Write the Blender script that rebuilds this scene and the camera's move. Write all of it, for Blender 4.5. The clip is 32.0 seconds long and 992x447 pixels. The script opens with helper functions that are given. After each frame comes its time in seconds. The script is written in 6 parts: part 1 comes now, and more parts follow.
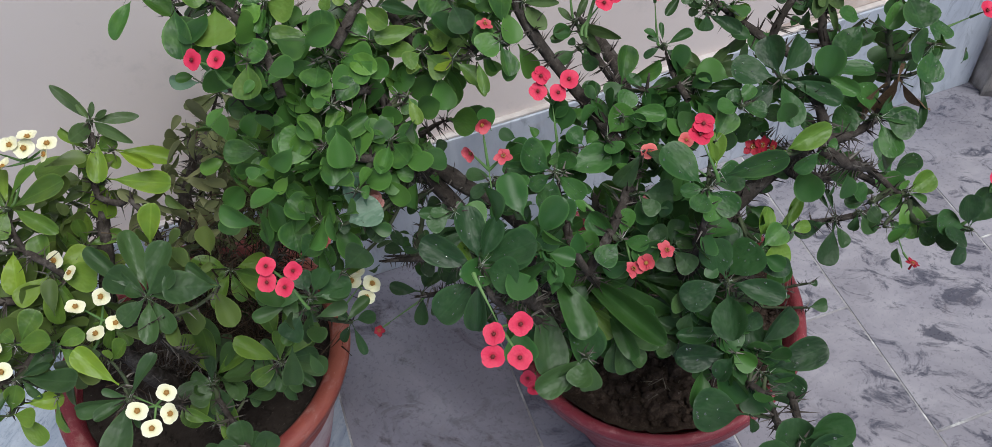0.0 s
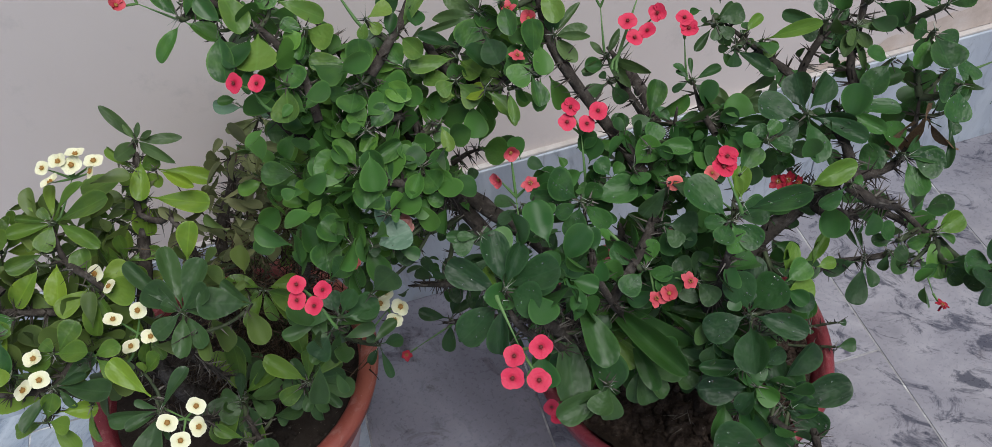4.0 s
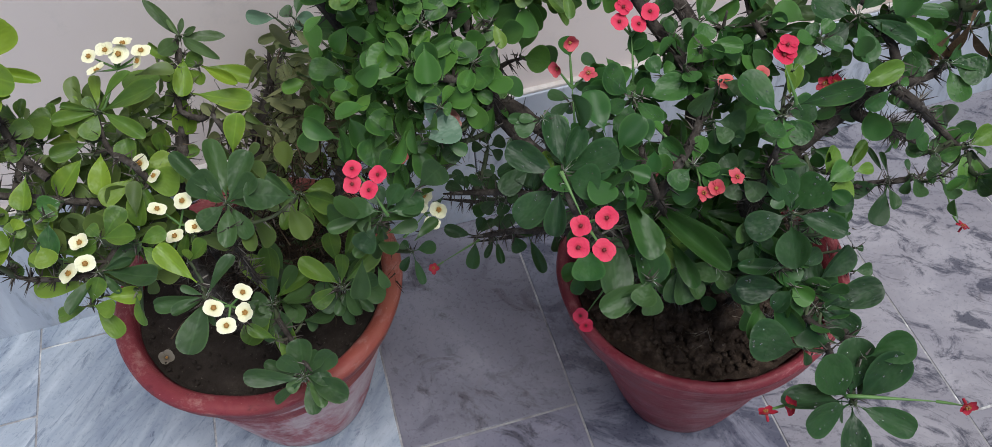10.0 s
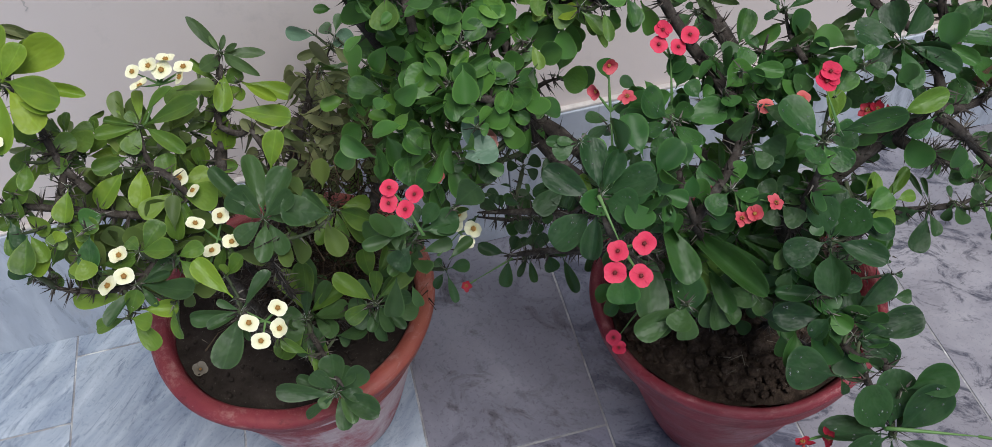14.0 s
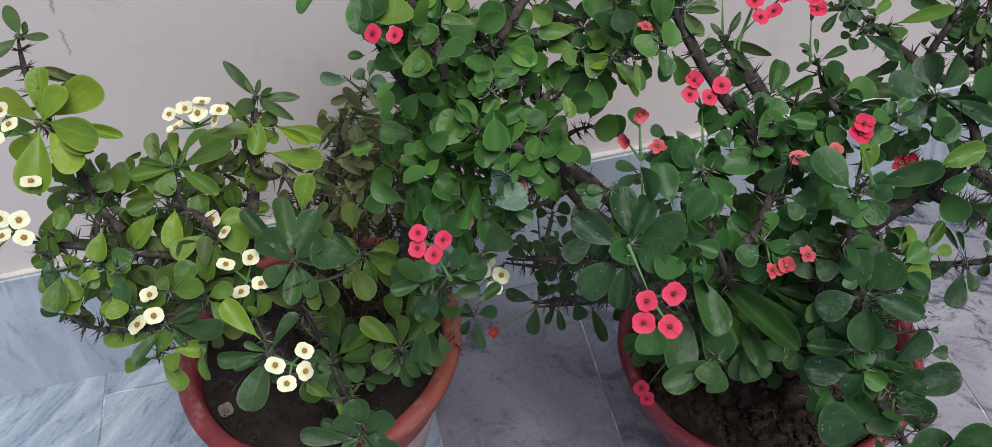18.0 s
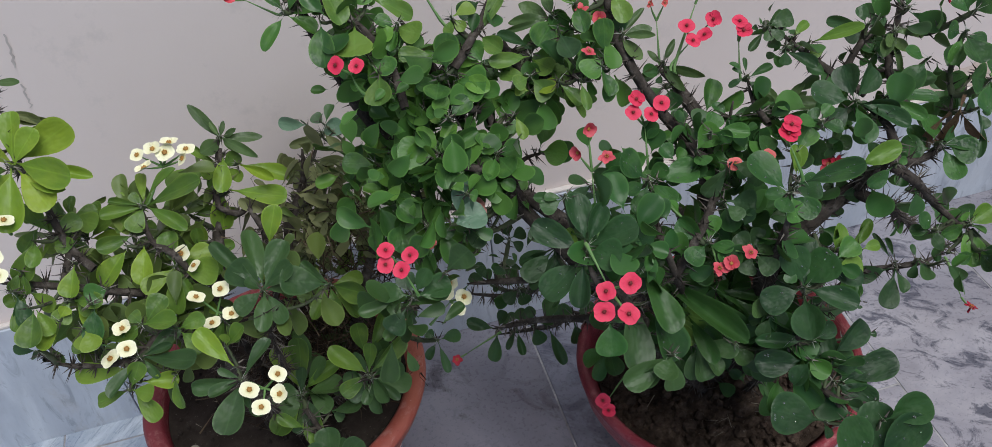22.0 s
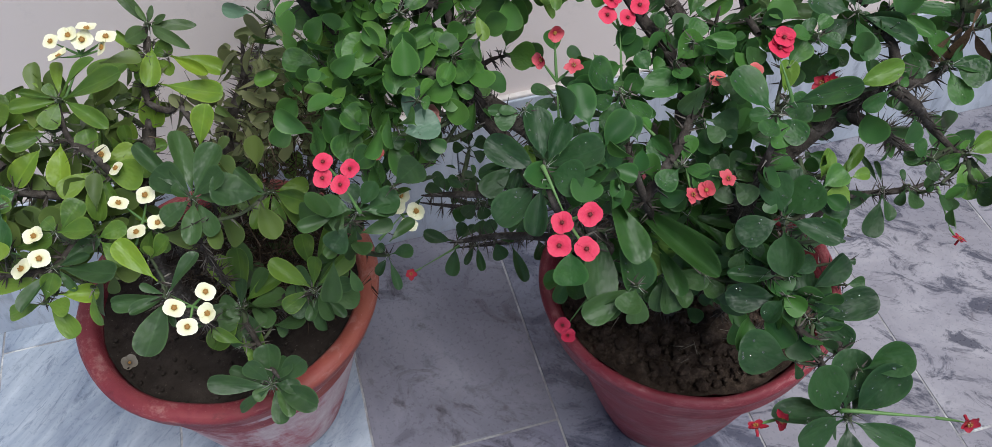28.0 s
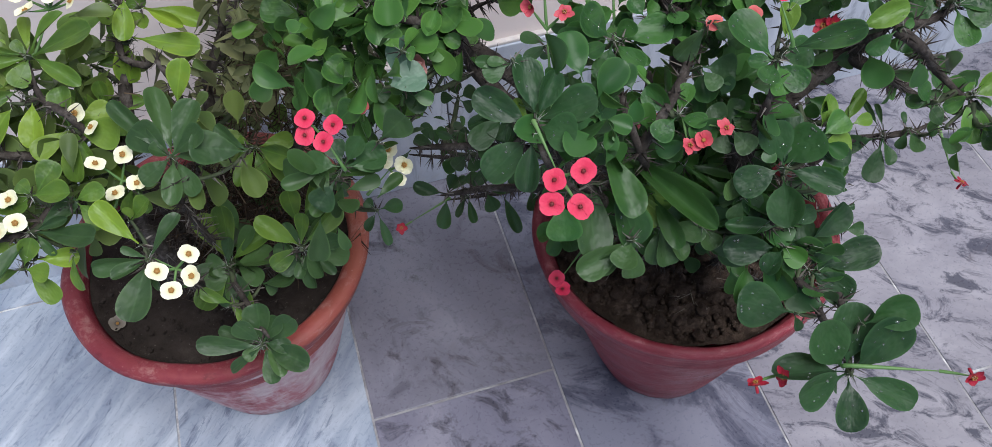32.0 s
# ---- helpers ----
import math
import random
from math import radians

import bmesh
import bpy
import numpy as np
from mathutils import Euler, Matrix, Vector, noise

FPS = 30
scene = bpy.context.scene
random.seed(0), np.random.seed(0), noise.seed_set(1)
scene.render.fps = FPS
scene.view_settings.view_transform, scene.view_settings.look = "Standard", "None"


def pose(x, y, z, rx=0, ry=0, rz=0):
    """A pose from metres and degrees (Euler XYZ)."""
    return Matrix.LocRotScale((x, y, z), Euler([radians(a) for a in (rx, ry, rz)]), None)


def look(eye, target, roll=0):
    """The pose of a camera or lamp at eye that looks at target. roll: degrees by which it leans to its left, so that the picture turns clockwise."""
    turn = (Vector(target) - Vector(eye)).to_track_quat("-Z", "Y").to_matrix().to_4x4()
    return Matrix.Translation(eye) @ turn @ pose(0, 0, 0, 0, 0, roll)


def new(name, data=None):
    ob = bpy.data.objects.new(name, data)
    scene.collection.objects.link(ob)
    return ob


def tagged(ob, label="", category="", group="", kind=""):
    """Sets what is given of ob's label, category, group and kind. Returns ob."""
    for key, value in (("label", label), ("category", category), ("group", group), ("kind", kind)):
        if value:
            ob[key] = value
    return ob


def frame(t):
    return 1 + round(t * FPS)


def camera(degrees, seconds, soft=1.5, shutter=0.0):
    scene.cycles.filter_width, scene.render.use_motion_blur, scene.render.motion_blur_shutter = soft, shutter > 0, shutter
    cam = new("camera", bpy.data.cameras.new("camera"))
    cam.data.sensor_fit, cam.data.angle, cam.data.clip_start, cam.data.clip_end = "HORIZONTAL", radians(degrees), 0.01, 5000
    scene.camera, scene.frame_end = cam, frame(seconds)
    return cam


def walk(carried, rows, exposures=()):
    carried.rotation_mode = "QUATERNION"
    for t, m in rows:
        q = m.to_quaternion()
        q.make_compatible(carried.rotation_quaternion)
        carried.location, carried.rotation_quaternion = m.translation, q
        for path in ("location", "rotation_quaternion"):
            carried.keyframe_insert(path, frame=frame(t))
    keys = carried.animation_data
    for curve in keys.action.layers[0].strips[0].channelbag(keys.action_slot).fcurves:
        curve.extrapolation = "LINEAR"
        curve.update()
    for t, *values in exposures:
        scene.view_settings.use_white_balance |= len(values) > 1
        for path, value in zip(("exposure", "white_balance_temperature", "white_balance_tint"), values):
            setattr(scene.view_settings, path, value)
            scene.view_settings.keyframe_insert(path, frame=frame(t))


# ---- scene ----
cam = camera(57.13, 32.0, soft=0.55)
PATH = [
    (0, (-0.1367, 0.2974, 1.1985), (0.1297, 1.5122, -0.3677), -8.13),
    (0.5, (-0.1346, 0.2805, 1.2146), (0.1092, 1.5619, -0.3015), -9.28),
    (1, (-0.1351, 0.2942, 1.2097), (0.1033, 1.5614, -0.3192), -8.26),
    (1.5, (-0.1471, 0.2880, 1.2179), (0.0607, 1.5902, -0.2858), -9.14),
    (2, (-0.1603, 0.2686, 1.2233), (0.0710, 1.6123, -0.2399), -8.08),
    (2.5, (-0.1562, 0.2572, 1.2312), (0.0970, 1.6119, -0.2181), -7.39),
    (3, (-0.1276, 0.2737, 1.2111), (0.1121, 1.5935, -0.2723), -8.09),
    (3.5, (-0.1277, 0.2863, 1.2020), (0.0831, 1.5742, -0.3135), -8.77),
    (5.5, (-0.1763, 0.2416, 1.2127), (0.0462, 1.5776, -0.2589), -8.89),
    (6, (-0.1878, 0.2348, 1.2066), (0.0795, 1.5637, -0.2639), -7.16),
    (6.5, (-0.1965, 0.2266, 1.2011), (0.0857, 1.5544, -0.2676), -6.52),
    (7, (-0.2113, 0.2290, 1.1953), (0.0256, 1.5655, -0.2737), -7.00),
    (7.5, (-0.2168, 0.2311, 1.1894), (0.0183, 1.5287, -0.3143), -6.42),
    (8, (-0.2257, 0.2306, 1.1874), (0.0087, 1.5063, -0.3349), -5.70),
    (8.5, (-0.2150, 0.2365, 1.1793), (0.0246, 1.4875, -0.3627), -5.53),
    (9, (-0.2162, 0.2307, 1.1840), (0.0421, 1.4912, -0.3471), -4.81),
    (9.5, (-0.2100, 0.2356, 1.1809), (0.0572, 1.4826, -0.3598), -4.61),
    (10, (-0.2130, 0.2370, 1.1758), (0.0399, 1.4807, -0.3699), -5.29),
    (10.5, (-0.2153, 0.2349, 1.1791), (0.0445, 1.4950, -0.3522), -5.09),
    (11, (-0.2081, 0.2375, 1.1796), (0.0373, 1.5013, -0.3509), -5.66),
    (11.5, (-0.2118, 0.2341, 1.1830), (-0.0164, 1.5276, -0.3298), -7.30),
    (12, (-0.2104, 0.2370, 1.1807), (-0.0064, 1.5284, -0.3328), -6.98),
    (12.5, (-0.2131, 0.2374, 1.1809), (-0.0102, 1.5286, -0.3329), -6.94),
    (13, (-0.2102, 0.2441, 1.1728), (-0.0118, 1.5366, -0.3406), -6.77),
    (13.5, (-0.2157, 0.2440, 1.1776), (-0.0198, 1.5281, -0.3432), -6.42),
    (15.5, (-0.2159, 0.2414, 1.1811), (-0.0188, 1.5196, -0.3444), -6.30),
    (16, (-0.2200, 0.2385, 1.1807), (-0.0013, 1.5288, -0.3317), -5.48),
    (16.5, (-0.2167, 0.2416, 1.1808), (0.0215, 1.5644, -0.3003), -4.56),
    (17, (-0.2129, 0.2445, 1.1745), (0.0168, 1.5761, -0.2999), -4.84),
    (17.5, (-0.2092, 0.2512, 1.1711), (-0.0148, 1.5839, -0.3075), -5.76),
    (18, (-0.2152, 0.2455, 1.1796), (-0.0595, 1.6112, -0.2733), -6.97),
    (18.5, (-0.2041, 0.2328, 1.1873), (-0.0626, 1.7052, -0.1588), -7.91),
    (18.7, (-0.2175, 0.2545, 1.1728), (-0.0981, 1.7460, -0.1542), -12.36),
    (19, (-0.2307, 0.2678, 1.1557), (0.0637, 1.6853, -0.2242), -2.44),
    (19.5, (-0.2191, 0.1419, 1.1545), (0.0905, 1.5476, -0.2341), -5.11),
    (20, (-0.2291, 0.0934, 1.1823), (0.0809, 1.5109, -0.1941), -4.12),
    (20.5, (-0.2097, 0.1084, 1.2091), (0.1254, 1.5363, -0.1506), -5.17),
    (21, (-0.2148, 0.1123, 1.1983), (0.1159, 1.5194, -0.1840), -4.96),
    (21.5, (-0.2306, 0.1309, 1.1902), (0.0879, 1.5551, -0.1773), -5.80),
    (22, (-0.2431, 0.1869, 1.1794), (0.0601, 1.6256, -0.1764), -5.82),
    (22.5, (-0.2290, 0.2103, 1.1747), (0.0900, 1.6426, -0.1842), -4.65),
    (23, (-0.2306, 0.2265, 1.1645), (0.0623, 1.6406, -0.2191), -4.28),
    (23.5, (-0.2219, 0.2308, 1.1550), (0.0587, 1.6099, -0.2661), -3.95),
    (24, (-0.2230, 0.2418, 1.1433), (0.0045, 1.6001, -0.3069), -4.77),
    (24.5, (-0.2154, 0.2589, 1.1170), (-0.0609, 1.5778, -0.3785), -6.15),
    (26.5, (-0.2158, 0.2391, 1.1430), (-0.0876, 1.5869, -0.3290), -8.49),
    (27, (-0.2074, 0.2442, 1.1349), (0.0356, 1.5474, -0.3626), -4.76),
    (27.5, (-0.2054, 0.2510, 1.1346), (0.0663, 1.5281, -0.3804), -3.64),
    (28, (-0.2045, 0.2486, 1.1360), (0.0845, 1.5145, -0.3851), -3.15),
    (28.5, (-0.2093, 0.2464, 1.1381), (0.0919, 1.5103, -0.3824), -2.66),
    (29, (-0.2132, 0.2388, 1.1424), (0.0856, 1.5089, -0.3734), -2.80),
    (29.5, (-0.2009, 0.2399, 1.1427), (0.0976, 1.5095, -0.3736), -2.84),
    (30, (-0.2023, 0.2494, 1.1340), (0.0705, 1.5088, -0.3955), -3.89),
    (30.5, (-0.1923, 0.2623, 1.1258), (0.0908, 1.4788, -0.4363), -3.61),
    (31, (-0.1855, 0.2698, 1.1214), (0.0841, 1.4424, -0.4762), -4.14),
    (31.5, (-0.1870, 0.2718, 1.1240), (0.0795, 1.4381, -0.4788), -4.28),
    (32, (-0.1965, 0.2699, 1.1244), (0.0755, 1.4378, -0.4762), -4.05),
]
walk(cam, [(t, look(eye, target, roll)) for t, eye, target, roll in PATH],
     exposures=((0.0, -0.10, 6500, 10), (2.5, -0.28, 6500, 9), (8.0, -0.12, 6500, 10), (13.0, -0.14, 6500, 10), (18.0, -0.17, 6500, 10), (22.0, -0.20, 6500, 10), (24.5, -0.08, 6450, 10), (27.5, 0.0, 6400, 10), (32.0, 0.10, 6280, 13)))

# ---- light: open shade under a bright, hazy sky ----
world = bpy.data.worlds.new("sky")
scene.world = world
world.use_nodes = True
wn = world.node_tree.nodes
sky = wn.new("ShaderNodeTexSky")
sky.sky_type, sky.sun_disc, sky.sun_elevation, sky.sun_rotation = "NISHITA", False, radians(58), radians(160)
wn["Background"].inputs[1].default_value = 0.078
world.node_tree.links.new(sky.outputs[0], wn["Background"].inputs[0])
sun = new("sun", bpy.data.lights.new("sun", "SUN"))
sun.data.energy, sun.data.angle, sun.data.color = 3.3, radians(38), (0.955, 0.975, 0.945)
sun.matrix_world = look((0.85, -1.25, 5.0), (0, 0.9, 0))


# ---- materials ----
class Shader:
    """A node material with its Principled shader and a few short ways to add nodes."""

    def __init__(self, name, rough=0.5, spec=0.5):
        self.m = bpy.data.materials.new(name)
        self.m.use_nodes = True
        self.t = self.m.node_tree
        self.b = self.t.nodes["Principled BSDF"]
        self.b.inputs["Roughness"].default_value = rough
        self.b.inputs["Specular IOR Level"].default_value = spec

    def node(self, kind, **values):
        n = self.t.nodes.new("ShaderNode" + kind)
        for k, v in values.items():
            n.inputs[k.replace("_", " ")].default_value = v
        return n

    def link(self, a, b):
        self.t.links.new(a, b)

    def coords(self, stretch=(1, 1, 1), turn=0.0, space="Object"):
        c, mp = self.node("TexCoord"), self.node("Mapping")
        mp.vector_type = "TEXTURE"
        mp.inputs["Scale"].default_value = [1 / k for k in stretch]
        mp.inputs["Rotation"].default_value = (0, 0, radians(turn))
        self.link(c.outputs[space], mp.inputs["Vector"])
        return mp.outputs["Vector"]

    def noise(self, vector, scale, detail=5, rough=0.6, distortion=0.0):
        n = self.node("TexNoise", Scale=scale, Detail=detail, Roughness=rough, Distortion=distortion)
        if vector is not None:
            self.link(vector, n.inputs["Vector"])
        return n.outputs["Fac"]

    def ramp(self, fac, *stops):
        r = self.node("ValToRGB")
        e = r.color_ramp.elements
        while len(e) < len(stops):
            e.new(0.5)
        for el, (at, col) in zip(e, stops):
            el.position = at
            el.color = (*col, 1) if len(col) == 3 else col
        self.link(fac, r.inputs["Fac"])
        return r.outputs["Color"]

    def mix(self, fac, a, b, how="MIX"):
        n = self.t.nodes.new("ShaderNodeMix")
        n.data_type, n.blend_type = "RGBA", how
        for k, v in ((0, fac), (6, a), (7, b)):
            if hasattr(v, "is_output"):
                self.link(v, n.inputs[k])
            else:
                n.inputs[k].default_value = v if k == 0 else (*v, 1)
        return n.outputs[2]

    def math(self, how, a, b=0.5):
        n = self.t.nodes.new("ShaderNodeMath")
        n.operation = how
        for k, v in ((0, a), (1, b)):
            if hasattr(v, "is_output"):
                self.link(v, n.inputs[k])
            else:
                n.inputs[k].default_value = v
        return n.outputs[0]

    def colour(self, c):
        if hasattr(c, "is_output"):
            self.link(c, self.b.inputs["Base Color"])
        else:
            self.b.inputs["Base Color"].default_value = (*c, 1)
        return self

    def bump(self, height, strength=0.3, distance=0.002):
        n = self.node("Bump", Strength=strength, Distance=distance)
        self.link(height, n.inputs["Height"])
        self.link(n.outputs["Normal"], self.b.inputs["Normal"])
        return self


def marble(name, light, grey, dark, patch, stretch, turn, rough=0.3, blot=24, veins=0.8):
    s = Shader(name, rough)
    info = s.node("ObjectInfo")
    shift = s.node("VectorMath")
    shift.operation = "ADD"
    s.link(s.coords(stretch, turn), shift.inputs[0])
    s.link(s.math("MULTIPLY", info.outputs["Random"], 37.0), shift.inputs[1])
    v = shift.outputs[0]
    cloud = s.ramp(s.noise(v, 5.5, 7, 0.62, 0.7), (0.28, grey), (0.5, tuple(0.55 * a + 0.45 * b for a, b in zip(grey, light))), (0.68, light))
    vein = s.ramp(s.noise(v, 13, 8, 0.68, 1.4), (0.34, (1, 1, 1)), (0.46, (0, 0, 0)))
    spots = s.ramp(s.noise(v, blot, 7, 0.72, 0.8), (patch - 0.09, (1, 1, 1)), (patch, (0, 0, 0)))
    c = s.mix(s.math("MULTIPLY", vein, veins), cloud, tuple(0.75 * k for k in grey))
    c = s.mix(s.math("MULTIPLY", spots, 0.85), c, dark)
    rust = s.ramp(s.noise(s.coords(), 7.5, 6, 0.7, 0.9), (0.60, (0, 0, 0)), (0.72, (0.30, 0.30, 0.30)))
    c = s.mix(rust, c, tuple(k * f for k, f in zip(grey, (1.02, 0.82, 0.62))))
    grime = s.ramp(s.noise(s.coords(), 3.1, 6, 0.7), (0.35, (0.8, 0.78, 0.76)), (0.62, (1, 1, 1)))
    s.colour(s.mix(0.6, c, grime, "MULTIPLY"))
    fine = s.noise(s.coords(), 160, 3)
    s.link(s.ramp(fine, (0.3, (rough * 0.75,) * 3), (0.7, (rough * 1.35,) * 3)), s.b.inputs["Roughness"])
    return s.bump(s.noise(s.coords(), 40, 4), 0.06).m


tile_speckled = marble("marble_speckled", (0.360, 0.345, 0.384), (0.205, 0.197, 0.238), (0.045, 0.048, 0.074), 0.478, (1.0, 1.6, 1), -35, blot=18, veins=0.3)
tile_cloudy = marble("marble_cloudy", (0.310, 0.301, 0.369), (0.152, 0.147, 0.205), (0.055, 0.052, 0.073), 0.468, (1.0, 1.3, 1), -50, blot=14)
# mottled marble, its tones lowered for the plants' shade between the pots
tile_mottled_shaded = marble("marble_mottled_shaded", (0.266, 0.260, 0.312), (0.142, 0.137, 0.178), (0.068, 0.061, 0.076), 0.44, (1.0, 1.3, 1), -48, blot=11)
tile_streaked = marble("marble_streaked", (0.54, 0.59, 0.665), (0.215, 0.265, 0.36), (0.13, 0.16, 0.235), 0.40, (3.6, 0.8, 1), -40)
tile_stormy = marble("marble_stormy", (0.285, 0.285, 0.345), (0.135, 0.140, 0.195), (0.060, 0.064, 0.100), 0.515, (0.30, 0.55, 1), -35)
skirt_marble = marble("marble_skirting", (0.62, 0.66, 0.74), (0.40, 0.44, 0.53), (0.24, 0.27, 0.34), 0.30, (2.6, 2.6, 0.7), 12, 0.35)

s = Shader("white_cement_grout", 0.9)
s.colour(s.ramp(s.noise(s.coords(), 17, 7, 0.7), (0.36, (0.20, 0.19, 0.20)), (0.54, (0.36, 0.35, 0.36)), (0.64, (0.68, 0.67, 0.66))))
grout = s.bump(s.noise(s.coords(), 220, 4), 0.5).m

s = Shader("cement_bead", 0.9)
cement_bead = s.colour(s.ramp(s.noise(s.coords(), 40, 5), (0.35, (0.48, 0.43, 0.41)), (0.65, (0.64, 0.59, 0.57)))).m

s = Shader("wall_paint", 0.75, 0.25)
v = s.coords()
c = s.ramp(s.noise(v, 1.3, 5, 0.6), (0.3, (0.70, 0.605, 0.585)), (0.7, (0.785, 0.69, 0.67)))
c = s.mix(s.ramp(s.noise(v, 9, 6, 0.7), (0.30, (0.5, 0.5, 0.5)), (0.42, (0, 0, 0))), c, (0.58, 0.52, 0.51))
s.colour(c)
wall_paint = s.bump(s.mix(0.5, s.noise(v, 60, 5), s.noise(v, 7, 3)), 0.16, 0.003).m

s = Shader("damp_plaster", 0.9, 0.2)
s.colour(s.ramp(s.noise(s.coords(), 22, 7, 0.7), (0.3, (0.56, 0.44, 0.38)), (0.55, (0.68, 0.56, 0.50)), (0.75, (0.74, 0.64, 0.60))))
damp_plaster = s.bump(s.noise(s.coords(), 90, 6, 0.7), 0.4).m
s = Shader("wall_scratch", 0.9)
wall_scratch = s.colour(s.ramp(s.noise(s.coords(), 60, 4), (0.3, (0.42, 0.37, 0.36)), (0.7, (0.60, 0.54, 0.52)))).m

s = Shader("rough_cement", 0.95, 0.2)
v = s.coords((1, 1, 0.4))
s.colour(s.ramp(s.noise(v, 26, 8, 0.7), (0.28, (0.24, 0.215, 0.195)), (0.5, (0.50, 0.455, 0.42)), (0.72, (0.70, 0.65, 0.61))))
rough_cement = s.bump(s.noise(v, 70, 8, 0.75), 0.9, 0.006).m

def worn_paint(name, deep, mid, warm, dusty, scuff, ridge=None, rough=(0.34, 0.72)):
    """Hand-painted clay: brushed bands, warm patches, another tone towards +x, scuffs and pits."""
    s = Shader(name, 0.5, 0.42)
    v = s.coords()
    c = s.ramp(s.noise(s.coords((1, 1, 2.2)), 9, 6, 0.65, 0.5), (0.32, deep), (0.5, mid), (0.68, warm))
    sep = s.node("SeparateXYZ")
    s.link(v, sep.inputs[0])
    # the fourth colour sets in towards +x, its border broken up by noise
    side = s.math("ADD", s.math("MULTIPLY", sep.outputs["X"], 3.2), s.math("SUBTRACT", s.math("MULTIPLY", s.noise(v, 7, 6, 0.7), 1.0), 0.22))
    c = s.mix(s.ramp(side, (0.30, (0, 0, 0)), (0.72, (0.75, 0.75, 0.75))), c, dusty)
    c = s.mix(s.ramp(s.noise(s.coords((1, 1, 5)), 30, 7, 0.75), (0.53, (0, 0, 0)), (0.68, (0.6, 0.6, 0.6))), c, scuff)
    c = s.mix(s.ramp(s.noise(s.coords((1, 1, 1)), 70, 6, 0.8, 1.0), (0.60, (0, 0, 0)), (0.70, (0.45, 0.45, 0.45))), c, tuple(0.45 * k for k in deep))
    c = s.mix(s.ramp(s.noise(v, 210, 2), (0.74, (0, 0, 0)), (0.78, (0.9, 0.9, 0.9))), c, scuff)
    c = s.mix(s.ramp(s.noise(s.coords((1, 1, 0.18)), 26, 6, 0.7, 0.5), (0.60, (0, 0, 0)), (0.68, (0.55, 0.55, 0.55))), c, tuple(0.5 * k for k in deep))
    if ridge:
        near = s.math("ABSOLUTE", s.math("SUBTRACT", sep.outputs["Z"], ridge))
        band = s.ramp(near, (0.0, (1, 1, 1)), (0.010, (0, 0, 0)))
        worn = s.ramp(s.noise(s.coords((1, 1, 3)), 16, 7, 0.75), (0.36, (0, 0, 0)), (0.52, (1, 1, 1)))
        c = s.mix(s.math("MULTIPLY", band, worn), c, scuff)
    s.colour(c)
    s.link(s.ramp(s.noise(v, 16, 7), (0.3, (rough[0],) * 3), (0.7, (rough[1],) * 3)), s.b.inputs["Roughness"])
    return s.bump(s.mix(0.5, s.noise(v, 42, 9, 0.75), s.noise(s.coords((1, 1, 6)), 24, 6, 0.7)), 0.7, 0.004).m


terracotta = worn_paint("terracotta_paint", (0.172, 0.019, 0.033), (0.241, 0.033, 0.046), (0.310, 0.058, 0.059), (0.350, 0.105, 0.062), (0.497, 0.262, 0.235))
crimson_paint = worn_paint("crimson_pot_paint", (0.146, 0.015, 0.024), (0.220, 0.026, 0.040), (0.287, 0.051, 0.067), (0.238, 0.032, 0.041), (0.464, 0.183, 0.183), 0.233, (0.26, 0.62))

s = Shader("limewashed_red", 0.75)
v = s.coords((2.2, 2.2, 0.55), 0)
c = s.ramp(s.noise(v, 6, 6, 0.6, 0.8), (0.32, (0.23, 0.038, 0.052)), (0.44, (0.38, 0.13, 0.15)), (0.53, (0.46, 0.30, 0.32)), (0.68, (0.56, 0.45, 0.46)))
c = s.mix(s.ramp(s.noise(s.coords((1, 1, 0.4)), 40, 6, 0.75), (0.55, (0, 0, 0)), (0.68, (0.6, 0.6, 0.6))), c, (0.36, 0.09, 0.10))
s.colour(s.mix(s.ramp(s.noise(s.coords(), 60, 5, 0.7), (0.35, (0.4, 0.4, 0.4)), (0.55, (0, 0, 0))), c, (0.70, 0.62, 0.61)))
limewashed = s.bump(s.noise(s.coords(), 80, 6, 0.7), 0.5).m


def soil_material(name, dark, mid, light, scale):
    s = Shader(name, 0.95, 0.15)
    v = s.coords()
    c = s.ramp(s.noise(v, scale, 8, 0.7), (0.3, dark), (0.52, mid), (0.75, light))
    s.colour(s.mix(s.ramp(s.noise(v, 230, 3), (0.66, (0, 0, 0)), (0.72, (0.6, 0.6, 0.6))), c, (0.22, 0.19, 0.16)))
    return s.bump(s.mix(0.5, s.noise(v, scale * 4, 8, 0.8), s.noise(v, scale * 1.3, 6, 0.7)), 1.0, 0.008).m


soil_packed = soil_material("packed_soil", (0.023, 0.018, 0.015), (0.044, 0.034, 0.029), (0.081, 0.066, 0.056), 24)
soil_crumbly = soil_material("crumbly_soil", (0.018, 0.012, 0.009), (0.068, 0.047, 0.036), (0.195, 0.140, 0.107), 48)


